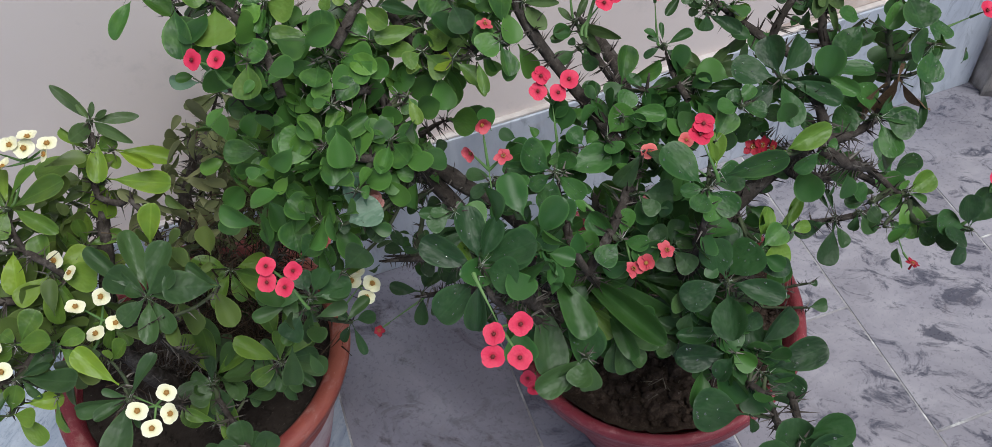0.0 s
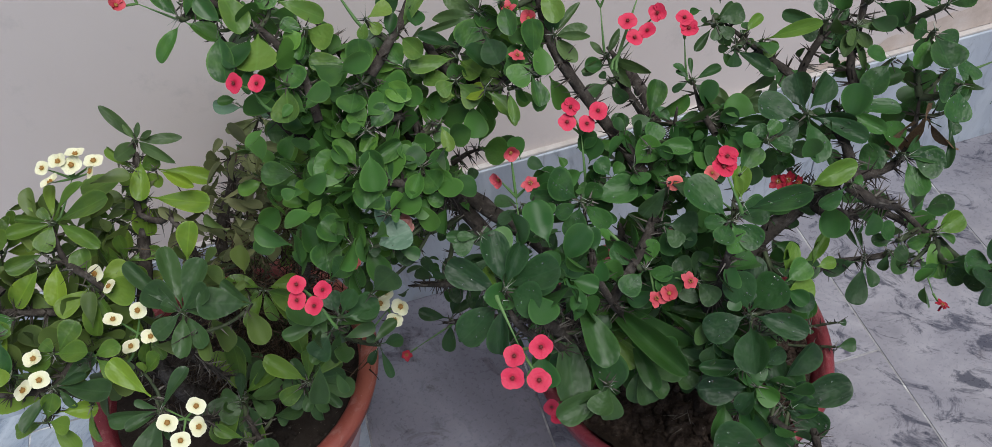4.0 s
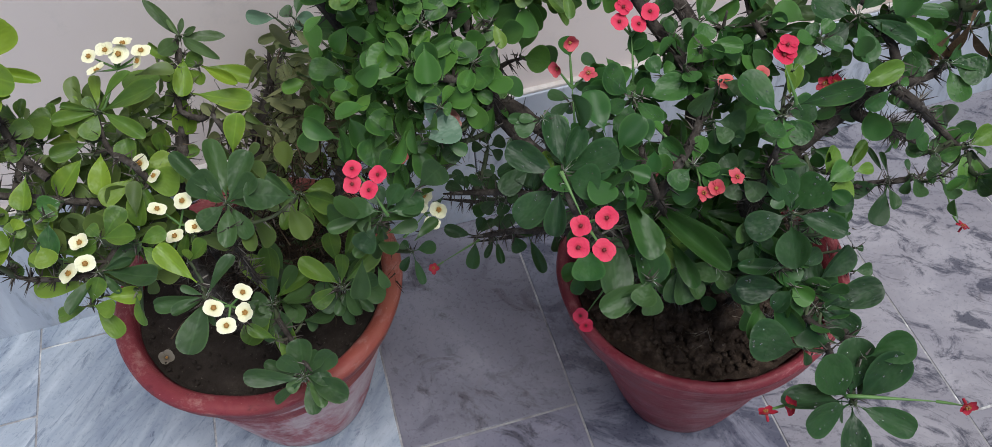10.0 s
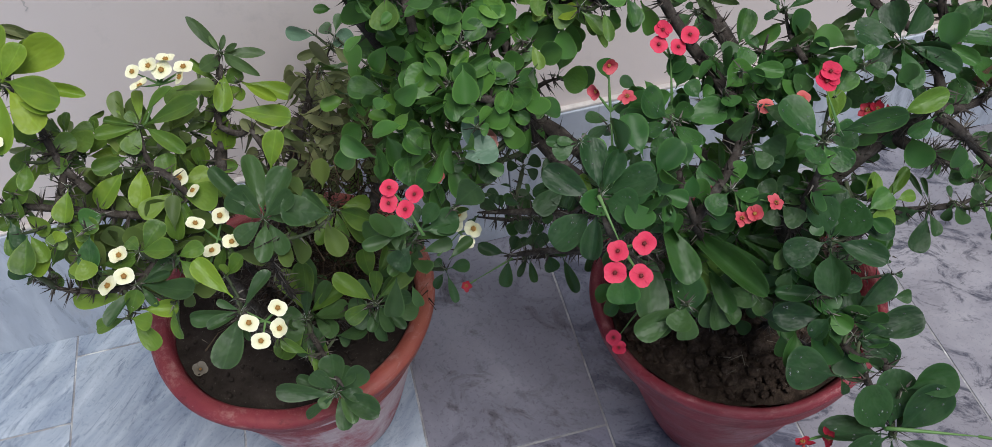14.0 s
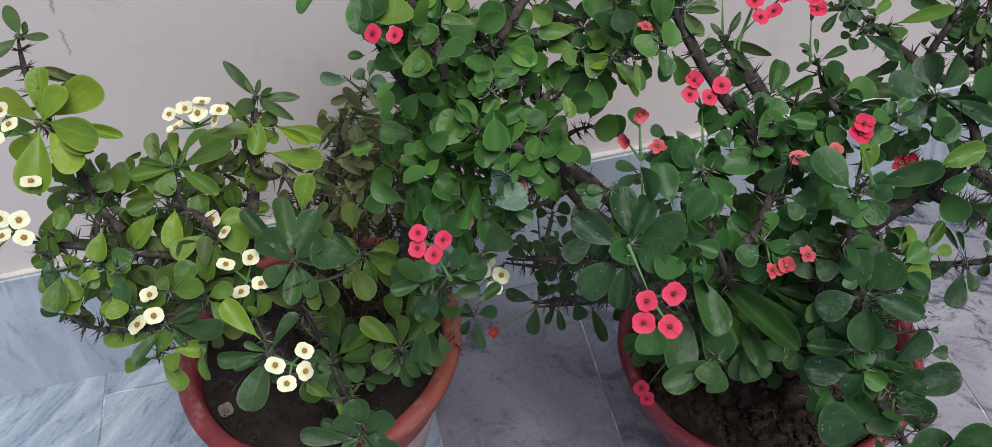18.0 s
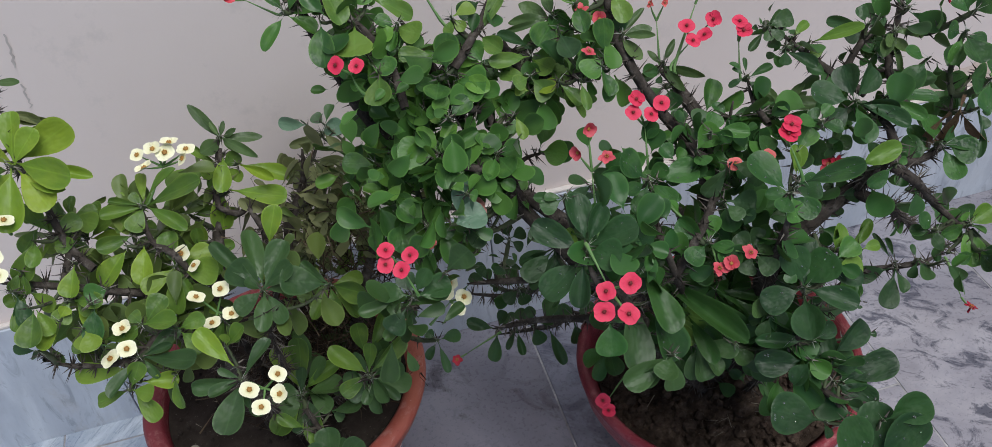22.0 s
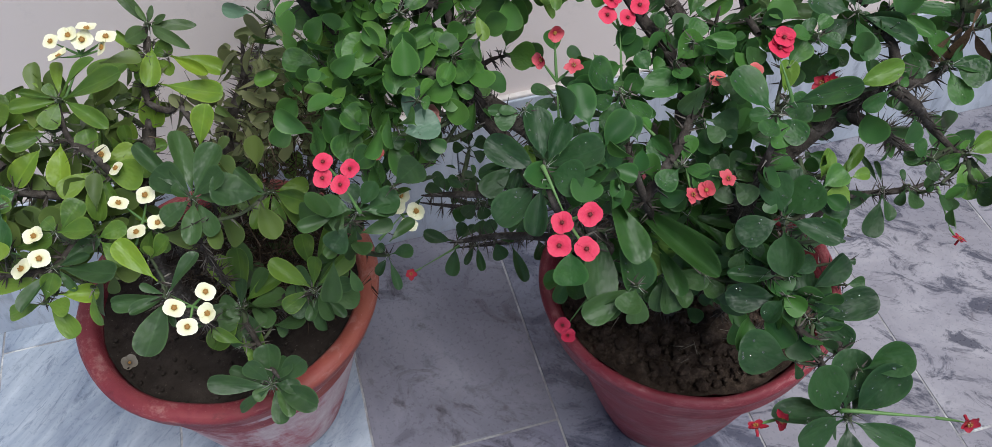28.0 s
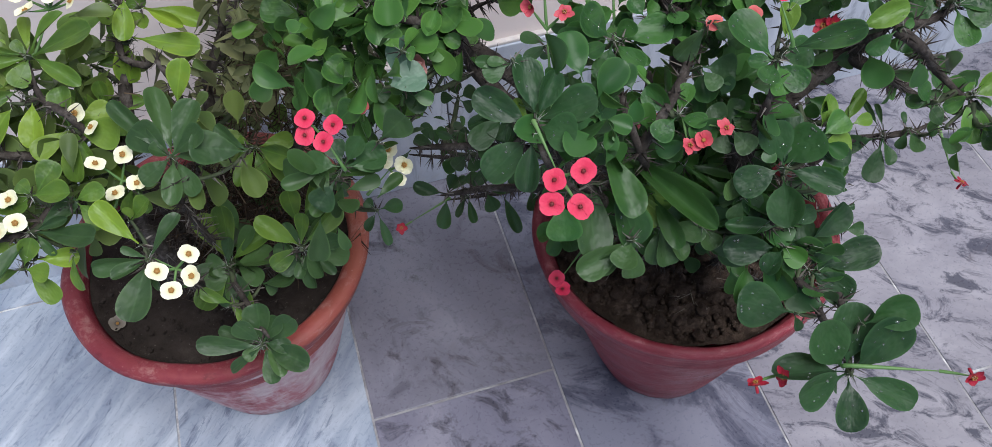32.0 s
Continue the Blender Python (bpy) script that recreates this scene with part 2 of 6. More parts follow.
def leaf_material(name, dark, mid, bright, rough=0.38, dust=0.035, island=False):
    s = Shader(name, rough * 1.1, 0.30)
    rnd = s.node("NewGeometry").outputs["Random Per Island"] if island else s.node("ObjectInfo").outputs["Random"]
    c = s.ramp(rnd, (0.0, dark), (0.62, mid), (0.9, tuple(0.5 * (a + b) for a, b in zip(mid, bright))), (1.0, bright))
    sep = s.node("SeparateXYZ")
    s.link(s.coords(), sep.inputs[0])
    if not island:
        across = s.math("ABSOLUTE", sep.outputs["Y"])
        rib = s.ramp(across, (0.0, (0.32, 0.32, 0.32)), (0.020, (0, 0, 0)))
        c = s.mix(rib, c, tuple(min(1, 1.6 * k + 0.012) for k in mid))
    edge = s.node("Attribute")
    edge.attribute_name = "margin"
    c = s.mix(s.ramp(edge.outputs["Fac"], (0.82, (0, 0, 0)), (1.0, (0.36, 0.36, 0.36))), c, tuple(min(1, 1.4 * k + 0.03) for k in bright))
    blotch = s.noise(s.coords((1, 1, 1)), 2.2 if not island else 40, 3, 0.5)
    c = s.mix(s.ramp(blotch, (0.42, (0, 0, 0)), (0.72, (0.30, 0.30, 0.30))), c, bright)
    specks = s.ramp(s.noise(s.coords(), 34 if not island else 700, 3, 0.5), (0.72, (0, 0, 0)), (0.77, (dust * 3,) * 3))
    c = s.mix(specks, c, (0.35, 0.42, 0.34))
    film = s.ramp(s.noise(s.coords(), 6 if not island else 90, 4, 0.6), (0.3, (0.01, 0.01, 0.01)), (0.7, (0.07, 0.07, 0.07)))
    c = s.mix(film, c, (0.21, 0.21, 0.18))
    s.colour(c)
    s.link(s.ramp(blotch, (0.3, (rough * 0.75,) * 3), (0.7, (rough * 1.35,) * 3)), s.b.inputs["Roughness"])
    if not island:
        s.bump(s.noise(s.coords((1.0, 1.6, 1)), 3, 2), 0.10, 0.03)
    trans = s.node("BsdfTranslucent")
    s.link(s.mix(0.35, c, (0.30, 0.42, 0.05)), trans.inputs["Color"])
    blend = s.node("MixShader", Fac=0.13)
    s.link(s.b.outputs[0], blend.inputs[1])
    s.link(trans.outputs[0], blend.inputs[2])
    s.link(blend.outputs[0], s.t.nodes["Material Output"].inputs["Surface"])
    return s.m


s = Shader("water_drop", 0.03, 0.5)
s.b.inputs["Base Color"].default_value = (0.9, 0.95, 0.93, 1)
s.b.inputs["Transmission Weight"].default_value = 0.9
s.b.inputs["IOR"].default_value = 1.33
water_drop = s.m

GREEN = ((0.013, 0.052, 0.014), (0.025, 0.097, 0.022), (0.063, 0.180, 0.029))
LEAF_LOOK = {
    "round": leaf_material("leaf_green", *GREEN),
    # broad: the round green leaf with shade put into its colour
    "broad": leaf_material("leaf_round_darkened", (0.006, 0.030, 0.011), (0.014, 0.056, 0.016), (0.031, 0.102, 0.024), 0.42),
    "long": leaf_material("leaf_long_green", (0.016, 0.061, 0.011), (0.028, 0.095, 0.015), (0.049, 0.134, 0.019)),
    "fresh": leaf_material("leaf_fresh_round", (0.023, 0.081, 0.020), (0.056, 0.164, 0.031), (0.133, 0.289, 0.042)),
    "oblong": leaf_material("leaf_yellow_green", (0.044, 0.103, 0.017), (0.083, 0.171, 0.022), (0.175, 0.267, 0.030)),
    "spoon": leaf_material("leaf_fresh_green", (0.052, 0.124, 0.023), (0.098, 0.200, 0.033), (0.184, 0.278, 0.045)),
    "deep": leaf_material("leaf_deep_green", (0.020, 0.054, 0.018), (0.034, 0.083, 0.025), (0.061, 0.126, 0.033)),
    "sunny": leaf_material("leaf_sunny", (0.114, 0.214, 0.021), (0.171, 0.284, 0.023), (0.269, 0.359, 0.029)),
    "narrow": leaf_material("leaf_tip_green", (0.041, 0.079, 0.028), (0.061, 0.116, 0.036), (0.095, 0.158, 0.046)),
    "dull": leaf_material("leaf_dusty", (0.070, 0.093, 0.036), (0.124, 0.146, 0.058), (0.200, 0.214, 0.089), 0.6, 0.08),
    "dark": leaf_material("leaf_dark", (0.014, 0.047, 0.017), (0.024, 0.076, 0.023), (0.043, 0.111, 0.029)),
    "pale": leaf_material("leaf_bluish", (0.085, 0.175, 0.115), (0.105, 0.200, 0.130), (0.130, 0.230, 0.150), 0.35, 0.25),
    "lime": leaf_material("leaf_young_lime", (0.081, 0.181, 0.018), (0.118, 0.227, 0.025), (0.163, 0.269, 0.037)),
}
FILL_LOOK = {
    "round": leaf_material("small_leaf_green", *GREEN, island=True),
    "oblong": leaf_material("small_leaf_olive", (0.052, 0.093, 0.023), (0.092, 0.145, 0.034), (0.151, 0.206, 0.045), island=True),
    "fresh": leaf_material("small_leaf_fresh", (0.023, 0.078, 0.020), (0.052, 0.155, 0.029), (0.118, 0.258, 0.038), island=True),
    "deep": leaf_material("small_leaf_deep", (0.023, 0.059, 0.017), (0.039, 0.099, 0.025), (0.078, 0.161, 0.034), island=True),
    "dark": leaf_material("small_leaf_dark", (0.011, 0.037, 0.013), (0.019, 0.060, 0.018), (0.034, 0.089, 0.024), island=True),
    "dull": leaf_material("small_leaf_dusty", (0.075, 0.082, 0.038), (0.119, 0.133, 0.056), (0.194, 0.200, 0.086), 0.65, island=True),
}

s = Shader("bark", 0.9, 0.2)
v = s.coords((1, 1, 1))
s.colour(s.ramp(s.noise(v, 70, 7, 0.7), (0.3, (0.020, 0.016, 0.014)), (0.52, (0.062, 0.051, 0.045)), (0.72, (0.160, 0.142, 0.130))))
bark = s.bump(s.noise(v, 130, 6), 0.7, 0.003).m
s = Shader("green_bark", 0.7, 0.3)
s.colour(s.ramp(s.noise(s.coords(), 60, 6), (0.3, (0.035, 0.050, 0.026)), (0.6, (0.085, 0.105, 0.055)), (0.8, (0.14, 0.13, 0.09))))
green_bark = s.bump(s.noise(s.coords(), 130, 6), 0.5, 0.002).m
s = Shader("thorn", 0.6, 0.3)
thorn_look = s.colour(s.ramp(s.node("NewGeometry").outputs["Random Per Island"], (0, (0.030, 0.022, 0.018)), (0.7, (0.085, 0.070, 0.060)), (1, (0.20, 0.18, 0.16)))).m
s = Shader("young_spine", 0.5, 0.4)
spine_look = s.colour(s.ramp(s.node("NewGeometry").outputs["Random Per Island"], (0, (0.10, 0.11, 0.08)), (0.6, (0.26, 0.28, 0.23)), (1, (0.45, 0.47, 0.42)))).m
s = Shader("flower_stalk", 0.5, 0.4)
stalk_look = s.colour(s.ramp(s.noise(s.coords(), 40, 3), (0.3, (0.085, 0.190, 0.050)), (0.7, (0.150, 0.270, 0.090)))).m


def petal_material(name, deep, mid, pale):
    s = Shader(name, 0.55, 0.3)
    v = s.coords()
    ln = s.node("VectorMath")
    ln.operation = "LENGTH"
    s.link(v, ln.inputs[0])
    c = s.ramp(ln.outputs["Value"], (0.16, deep), (0.42, mid), (0.95, pale))
    c = s.mix(0.5, c, s.ramp(s.node("ObjectInfo").outputs["Random"], (0, (0.82, 0.82, 0.82)), (1, (1, 1, 1))), "MULTIPLY")
    s.colour(c)
    return s.bump(s.noise(v, 4, 2), 0.12, 0.05).m


PETAL = {
    "red": petal_material("petal_red", (0.40, 0.010, 0.035), (0.68, 0.028, 0.085), (0.74, 0.050, 0.115)),
    "cream": petal_material("petal_cream", (0.66, 0.60, 0.27), (0.86, 0.83, 0.56), (0.90, 0.88, 0.67)),
    "coral": petal_material("petal_coral", (0.46, 0.045, 0.045), (0.70, 0.110, 0.110), (0.76, 0.190, 0.180)),
    "faded": petal_material("petal_faded_red", (0.32, 0.020, 0.036), (0.56, 0.060, 0.090), (0.65, 0.120, 0.145)),
    "wilted": petal_material("petal_wilted", (0.42, 0.10, 0.05), (0.44, 0.020, 0.045), (0.36, 0.018, 0.040)),
    "pink": petal_material("petal_pink", (0.50, 0.12, 0.11), (0.66, 0.24, 0.22), (0.72, 0.36, 0.33)),
    "withered": petal_material("petal_withered", (0.07, 0.055, 0.045), (0.19, 0.16, 0.125), (0.24, 0.21, 0.17)),
}
s = Shader("flower_eye_gold", 0.6)
eye_gold = s.colour((0.34, 0.17, 0.035)).m
s = Shader("flower_eye_dark", 0.6)
eye_dark = s.colour((0.16, 0.012, 0.014)).m
s = Shader("dry_litter", 0.9)
litter_look = s.colour(s.ramp(s.node("NewGeometry").outputs["Random Per Island"], (0, (0.035, 0.026, 0.020)), (0.6, (0.13, 0.10, 0.075)), (1, (0.27, 0.23, 0.18)))).m
s = Shader("dry_twig", 0.9, 0.1)
twig_look = s.colour(s.ramp(s.node("NewGeometry").outputs["Random Per Island"], (0, (0.022, 0.015, 0.011)), (0.6, (0.065, 0.044, 0.030)), (1, (0.15, 0.11, 0.075)))).m
s = Shader("dried_leaf", 0.85)
dried = s.colour(s.ramp(s.noise(s.coords(), 40, 5), (0.3, (0.11, 0.055, 0.028)), (0.7, (0.24, 0.15, 0.085)))).m


# ---- ways to make meshes ----
def mesh_of(name, bm, *mats, smooth=False):
    me = bpy.data.meshes.new(name)
    bm.to_mesh(me)
    bm.free()
    for m in mats:
        me.materials.append(m)
    if smooth:
        me.shade_smooth()
    return me


def part(name, bm, material, parent, label="", smooth=True):
    """Links a bmesh or mesh as one mesh object under a thing or a part."""
    me = bm if isinstance(bm, bpy.types.Mesh) else mesh_of(name, bm, material, smooth=smooth)
    ob = new(name, me)
    ob.parent = parent
    if label:
        ob["label"] = label
    return ob


def box_into(bm, lo, hi, bevel=0.0):
    made = bmesh.ops.create_cube(bm, size=1)["verts"]
    for v in made:
        v.co = Vector([lo[i] + (v.co[i] + 0.5) * (hi[i] - lo[i]) for i in range(3)])
    if bevel:
        edges = {e for v in made for e in v.link_edges}
        bmesh.ops.bevel(bm, geom=list(edges), offset=bevel, segments=2, profile=0.6, affect="EDGES")
    return bm


def lathe(profile, seg=72, wobble=0.0, seed=0):
    """A turned shape from (radius, height) pairs, slightly out of true."""
    bm = bmesh.new()
    rings = []
    for k, (r, z) in enumerate(profile):
        ring = []
        for i in range(seg):
            a = 2 * math.pi * i / seg
            w = 1 + wobble * noise.noise((math.cos(a) * 2.2, math.sin(a) * 2.2, seed + z * 6))
            ring.append(bm.verts.new((r * w * math.cos(a), r * w * math.sin(a), z + wobble * 0.12 * noise.noise((math.cos(a) * 3, math.sin(a) * 3, seed + 9)))))
        rings.append(ring)
    for a, b in zip(rings, rings[1:]):
        for i in range(seg):
            bm.faces.new((a[i], a[(i + 1) % seg], b[(i + 1) % seg], b[i]))
    return bm, rings


def glide(points, step=0.012):
    """Points at even steps along a smooth line through the given ones."""
    p = [Vector(q) for q in points]
    p = [2 * p[0] - p[1]] + p + [2 * p[-1] - p[-2]]
    out = []
    for a, b, c, d in zip(p, p[1:], p[2:], p[3:]):
        n = max(2, int((c - b).length / step))
        for i in range(n):
            t = i / n
            out.append(0.5 * ((2 * b) + (c - a) * t + (2 * a - 5 * b + 4 * c - d) * t * t + (3 * b - a - 3 * c + d) * t ** 3))
    out.append(p[-2])
    return out


def tube_into(bm, line, r0, r1, sides=8, rough=0.0, mat=0):
    """A tapering tube along a line, closed at its end."""
    up = Vector((0.31, 0.17, 0.93)).normalized()
    rings = []
    for k, q in enumerate(line):
        d = (line[min(k + 1, len(line) - 1)] - line[max(k - 1, 0)]).normalized()
        x = d.cross(up)
        x = x.normalized() if x.length > 1e-4 else Vector((1, 0, 0))
        y = d.cross(x)
        r = (r0 + (r1 - r0) * k / max(1, len(line) - 1)) * min(1.0, (len(line) - k) / 3.5)
        ring = []
        for i in range(sides):
            a = 2 * math.pi * i / sides
            n = x * math.cos(a) + y * math.sin(a)
            ring.append(bm.verts.new(q + n * r * (1 + rough * noise.noise((q + n * 0.03) * 60))))
        rings.append(ring)
    for a, b in zip(rings, rings[1:]):
        for i in range(sides):
            f = bm.faces.new((a[i], a[(i + 1) % sides], b[(i + 1) % sides], b[i]))
            f.material_index, f.smooth = mat, True
    f = bm.faces.new(rings[-1])
    f.material_index = mat


def thorns_into(bm, line, r0, r1, density, length, rng, mat=1):
    """Thin spines standing off a stem on all sides."""
    for k in range(1, len(line) - 1):
        d = (line[k + 1] - line[k - 1]).normalized()
        r = r0 + (r1 - r0) * k / len(line)
        seg = (line[k + 1] - line[k]).length
        for _ in range(int(seg * density + rng.random())):
            n = Vector((rng.gauss(0, 1), rng.gauss(0, 1), rng.gauss(0, 1)))
            n = (n - d * n.dot(d)).normalized()
            n = (n + d * rng.uniform(-0.15, 0.5)).normalized()
            at = line[k] + n * r * 0.8
            s1 = n.orthogonal().normalized() * 0.0010
            s2 = n.cross(s1)
            h = length * rng.uniform(0.5, 1.2)
            tip = bm.verts.new(at + n * h)
            base = [bm.verts.new(at + s1 * math.cos(a) + s2 * math.sin(a)) for a in (0, 2.1, 4.2)]
            for i in range(3):
                f = bm.faces.new((base[i], base[(i + 1) % 3], tip))
                f.material_index = mat


# ---- the setting ----
WALL_Y, SKIRT_Y, SKIRT_TOP = 1.215, 1.202, 0.250
bm = bmesh.new()
bmesh.ops.create_grid(bm, x_segments=60, y_segments=1, size=0.5)
for v in bm.verts:
    v.co = Vector((v.co.x * 400, v.co.y * 400 - 150, -0.0014))
floor_bed = tagged(new("floor", mesh_of("floor", bm, grout)), "pale marble-tiled veranda floor with white cement joints", "floor", kind="structure")
bm = box_into(bmesh.new(), (-4.0, WALL_Y, -0.05), (4.0, WALL_Y + 0.23, 3.2))
wall = tagged(new("wall_north", mesh_of("wall_north", bm, wall_paint)), "pinkish cream painted plaster wall behind the pots", "wall", kind="structure")

# two faint vertical scrapes in the paint
scrape_rng = random.Random(4)
for x0, x1, z0, z1 in ((-0.569, -0.574, 0.680, 0.636), (-0.577, -0.579, 0.615, 0.581)):
    bm = bmesh.new()
    line = [Vector((x0 + (x1 - x0) * k / 9 + scrape_rng.gauss(0, 0.0012), WALL_Y - 0.0006, z0 + (z1 - z0) * k / 9)) for k in range(10)]
    left = [bm.verts.new(p + Vector((-scrape_rng.uniform(0.0004, 0.0022), 0, 0))) for p in line]
    right = [bm.verts.new(p + Vector((scrape_rng.uniform(0.0004, 0.0022), 0, 0))) for p in line]
    for k in range(9):
        bm.faces.new((left[k], left[k + 1], right[k + 1], right[k]))
    part("scrape", bm, wall_scratch, wall, "thin grey scrape in the paint")

# a ragged, damp-stained strip of plaster above the last slab
bm = bmesh.new()
rows = []
for k in range(61):
    x = 0.50 + 0.80 * k / 60
    rise = 0.070 * min(1.0, (x - 0.50) / 0.35) * (0.75 + 0.9 * noise.noise(Vector((x * 9, 3, 0))) + 0.35 * noise.noise(Vector((x * 40, 7, 0))))
    rows.append((bm.verts.new((x, WALL_Y - 0.0012, 0.256)), bm.verts.new((x, WALL_Y - 0.0010, 0.258 + max(0.002, rise)))))
for p, q in zip(rows, rows[1:]):
    bm.faces.new((p[0], q[0], q[1], p[1]))
part("damp_stain", bm, damp_plaster, wall, "peach-brown damp stain in the plaster")

# rough cement where the wall's marble ends
bm = box_into(bmesh.new(), (0.957, 1.115, -0.004), (1.9, WALL_Y, 0.250))
bmesh.ops.subdivide_edges(bm, edges=bm.edges[:], cuts=14, use_grid_fill=True)
for v in bm.verts:
    v.co += Vector((noise.noise(v.co * 17), noise.noise(v.co * 17 + Vector((5, 5, 5))), 0.4 * noise.noise(v.co * 21))) * 0.016
    if v.co.x < 1.05:
        v.co.y += 0.06 * max(0.0, (1.05 - v.co.x) / 0.115) * max(0.0, (WALL_Y - v.co.y) / 0.1)
plinth = tagged(new("plinth", mesh_of("plinth", bm, rough_cement, smooth=True)), "rough broken grey cement plinth at the foot of the wall", "plinth", kind="structure")


# ---- flower pots ----
def flower_pot(x, y, r, base_r, h, rim_h, body_look, rim_look, soil_look, label, crumbs, rolled, seed):
    pot = tagged(new("flower_pot"), label, "flower pot", "pots by the wall")
    pot.location = (x, y, 0)
    neck = r - 0.022
    body = [(0.0, 0.004), (base_r - 0.008, 0.002), (base_r, 0.010)]
    for k in range(1, 9):
        t = k / 8
        body.append((base_r + (neck - base_r) * t ** 0.92, 0.010 + (h - rim_h - 0.010) * t))
    bm, _ = lathe(body, 80, 0.010, seed)
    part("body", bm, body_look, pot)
    rim = [(neck, h - rim_h - 0.004), (r - 0.013, h - rim_h - 0.001), (r - 0.009, h - rim_h + 0.004), (r - 0.0075, h - rim_h + 0.009), (r - 0.0065, h - rim_h * 0.55),
           (r - 0.002, h - 0.013), (r, h - 0.008), (r - 0.0012, h - 0.004), (r - 0.004, h - 0.0005), (r - 0.008, h), (r - 0.0115, h - 0.002), (r - 0.0150, h - 0.009), (r - 0.0225, h - 0.026), (r - 0.034, h - 0.090)]
    inner = r - 0.0235
    if rolled:  # a broad flat lip
        rim = [(neck, h - rim_h - 0.004), (r - 0.012, h - rim_h - 0.001), (r - 0.007, h - rim_h + 0.006), (r - 0.004, h - 0.016), (r - 0.001, h - 0.011), (r - 0.0008, h - 0.006),
               (r - 0.005, h - 0.001), (r - 0.012, h), (r - 0.020, h - 0.001), (r - 0.0245, h - 0.006), (r - 0.0270, h - 0.016), (r - 0.034, h - 0.090)]
        inner = r - 0.0280
    bm, _ = lathe(rim, 128, 0.016, seed)
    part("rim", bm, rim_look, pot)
    rng = random.Random(seed)
    bm = bmesh.new()
    rings = 34
    top = h - (0.026 if rolled else 0.030)
    centre = bm.verts.new((0, 0, top + 0.006))
    last = None
    for k in range(1, rings + 1):
        rr = inner * k / rings
        ring = []
        for i in range(110):
            a = 2 * math.pi * i / 110
            q = Vector((rr * math.cos(a), rr * math.sin(a), 0))
            lump = 0.007 * noise.noise(q * 22 + Vector((seed, 0, 0))) + crumbs * (0.009 * abs(noise.noise(q * 48)) + 0.005 * noise.noise(q * 110))
            bank = (0.010 if rolled else 0.004) * max(0.0, (k / rings - 0.86) / 0.14) ** 1.6
            ring.append(bm.verts.new(q + Vector((0, 0, top + lump + bank + 0.006 * (1 - (k / rings) ** 2)))))
        for i in range(110):
            if last is None:
                bm.faces.new((centre, ring[i], ring[(i + 1) % 110]))
            else:
                bm.faces.new((last[i], ring[i], ring[(i + 1) % 110], last[(i + 1) % 110]))
        last = ring
    part("soil", bm, soil_look, pot, "dark earth filling the pot")
    bm = bmesh.new()
    for _ in range(int(900 * crumbs) + 40):
        a, rr = rng.uniform(0, 6.283), (r - 0.03) * math.sqrt(rng.random())
        size = rng.uniform(0.0010, 0.0040) * (1 if rng.random() < 0.72 or rolled else rng.uniform(1.5, 2.6))
        got = bmesh.ops.create_icosphere(bm, subdivisions=1, radius=size)["verts"]
        at = Vector((rr * math.cos(a), rr * math.sin(a), top + 0.007 + size * 0.2))
        for v in got:
            v.co = v.co * (1 + 0.5 * noise.noise(v.co * 900)) + at
    tagged(part("loose_earth", bm, soil_look, pot, "loose crumbs of earth", smooth=False), kind="stuff")
    bm = bmesh.new()
    for _ in range(36):
        a, rr = rng.uniform(0, 6.283), (r - 0.058) * math.sqrt(rng.random())
        at = Vector((rr * math.cos(a), rr * math.sin(a), top + 0.012))
        d = Vector((rng.gauss(0, 1), rng.gauss(0, 1), rng.gauss(0, 0.12))).normalized() * rng.uniform(0.006, 0.022)
        tube_into(bm, [at - d * 0.5, at, at + d * 0.5], 0.0007, 0.0005, 4)
    tagged(part("litter", bm, litter_look, pot, "dry twigs and bits on the earth", smooth=False), kind="stuff")
    return pot


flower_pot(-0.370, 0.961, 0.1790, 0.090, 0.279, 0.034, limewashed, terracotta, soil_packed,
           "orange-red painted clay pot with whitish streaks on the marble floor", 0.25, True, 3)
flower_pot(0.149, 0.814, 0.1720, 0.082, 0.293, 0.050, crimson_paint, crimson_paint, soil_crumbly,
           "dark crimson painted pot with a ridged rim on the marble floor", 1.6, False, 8)

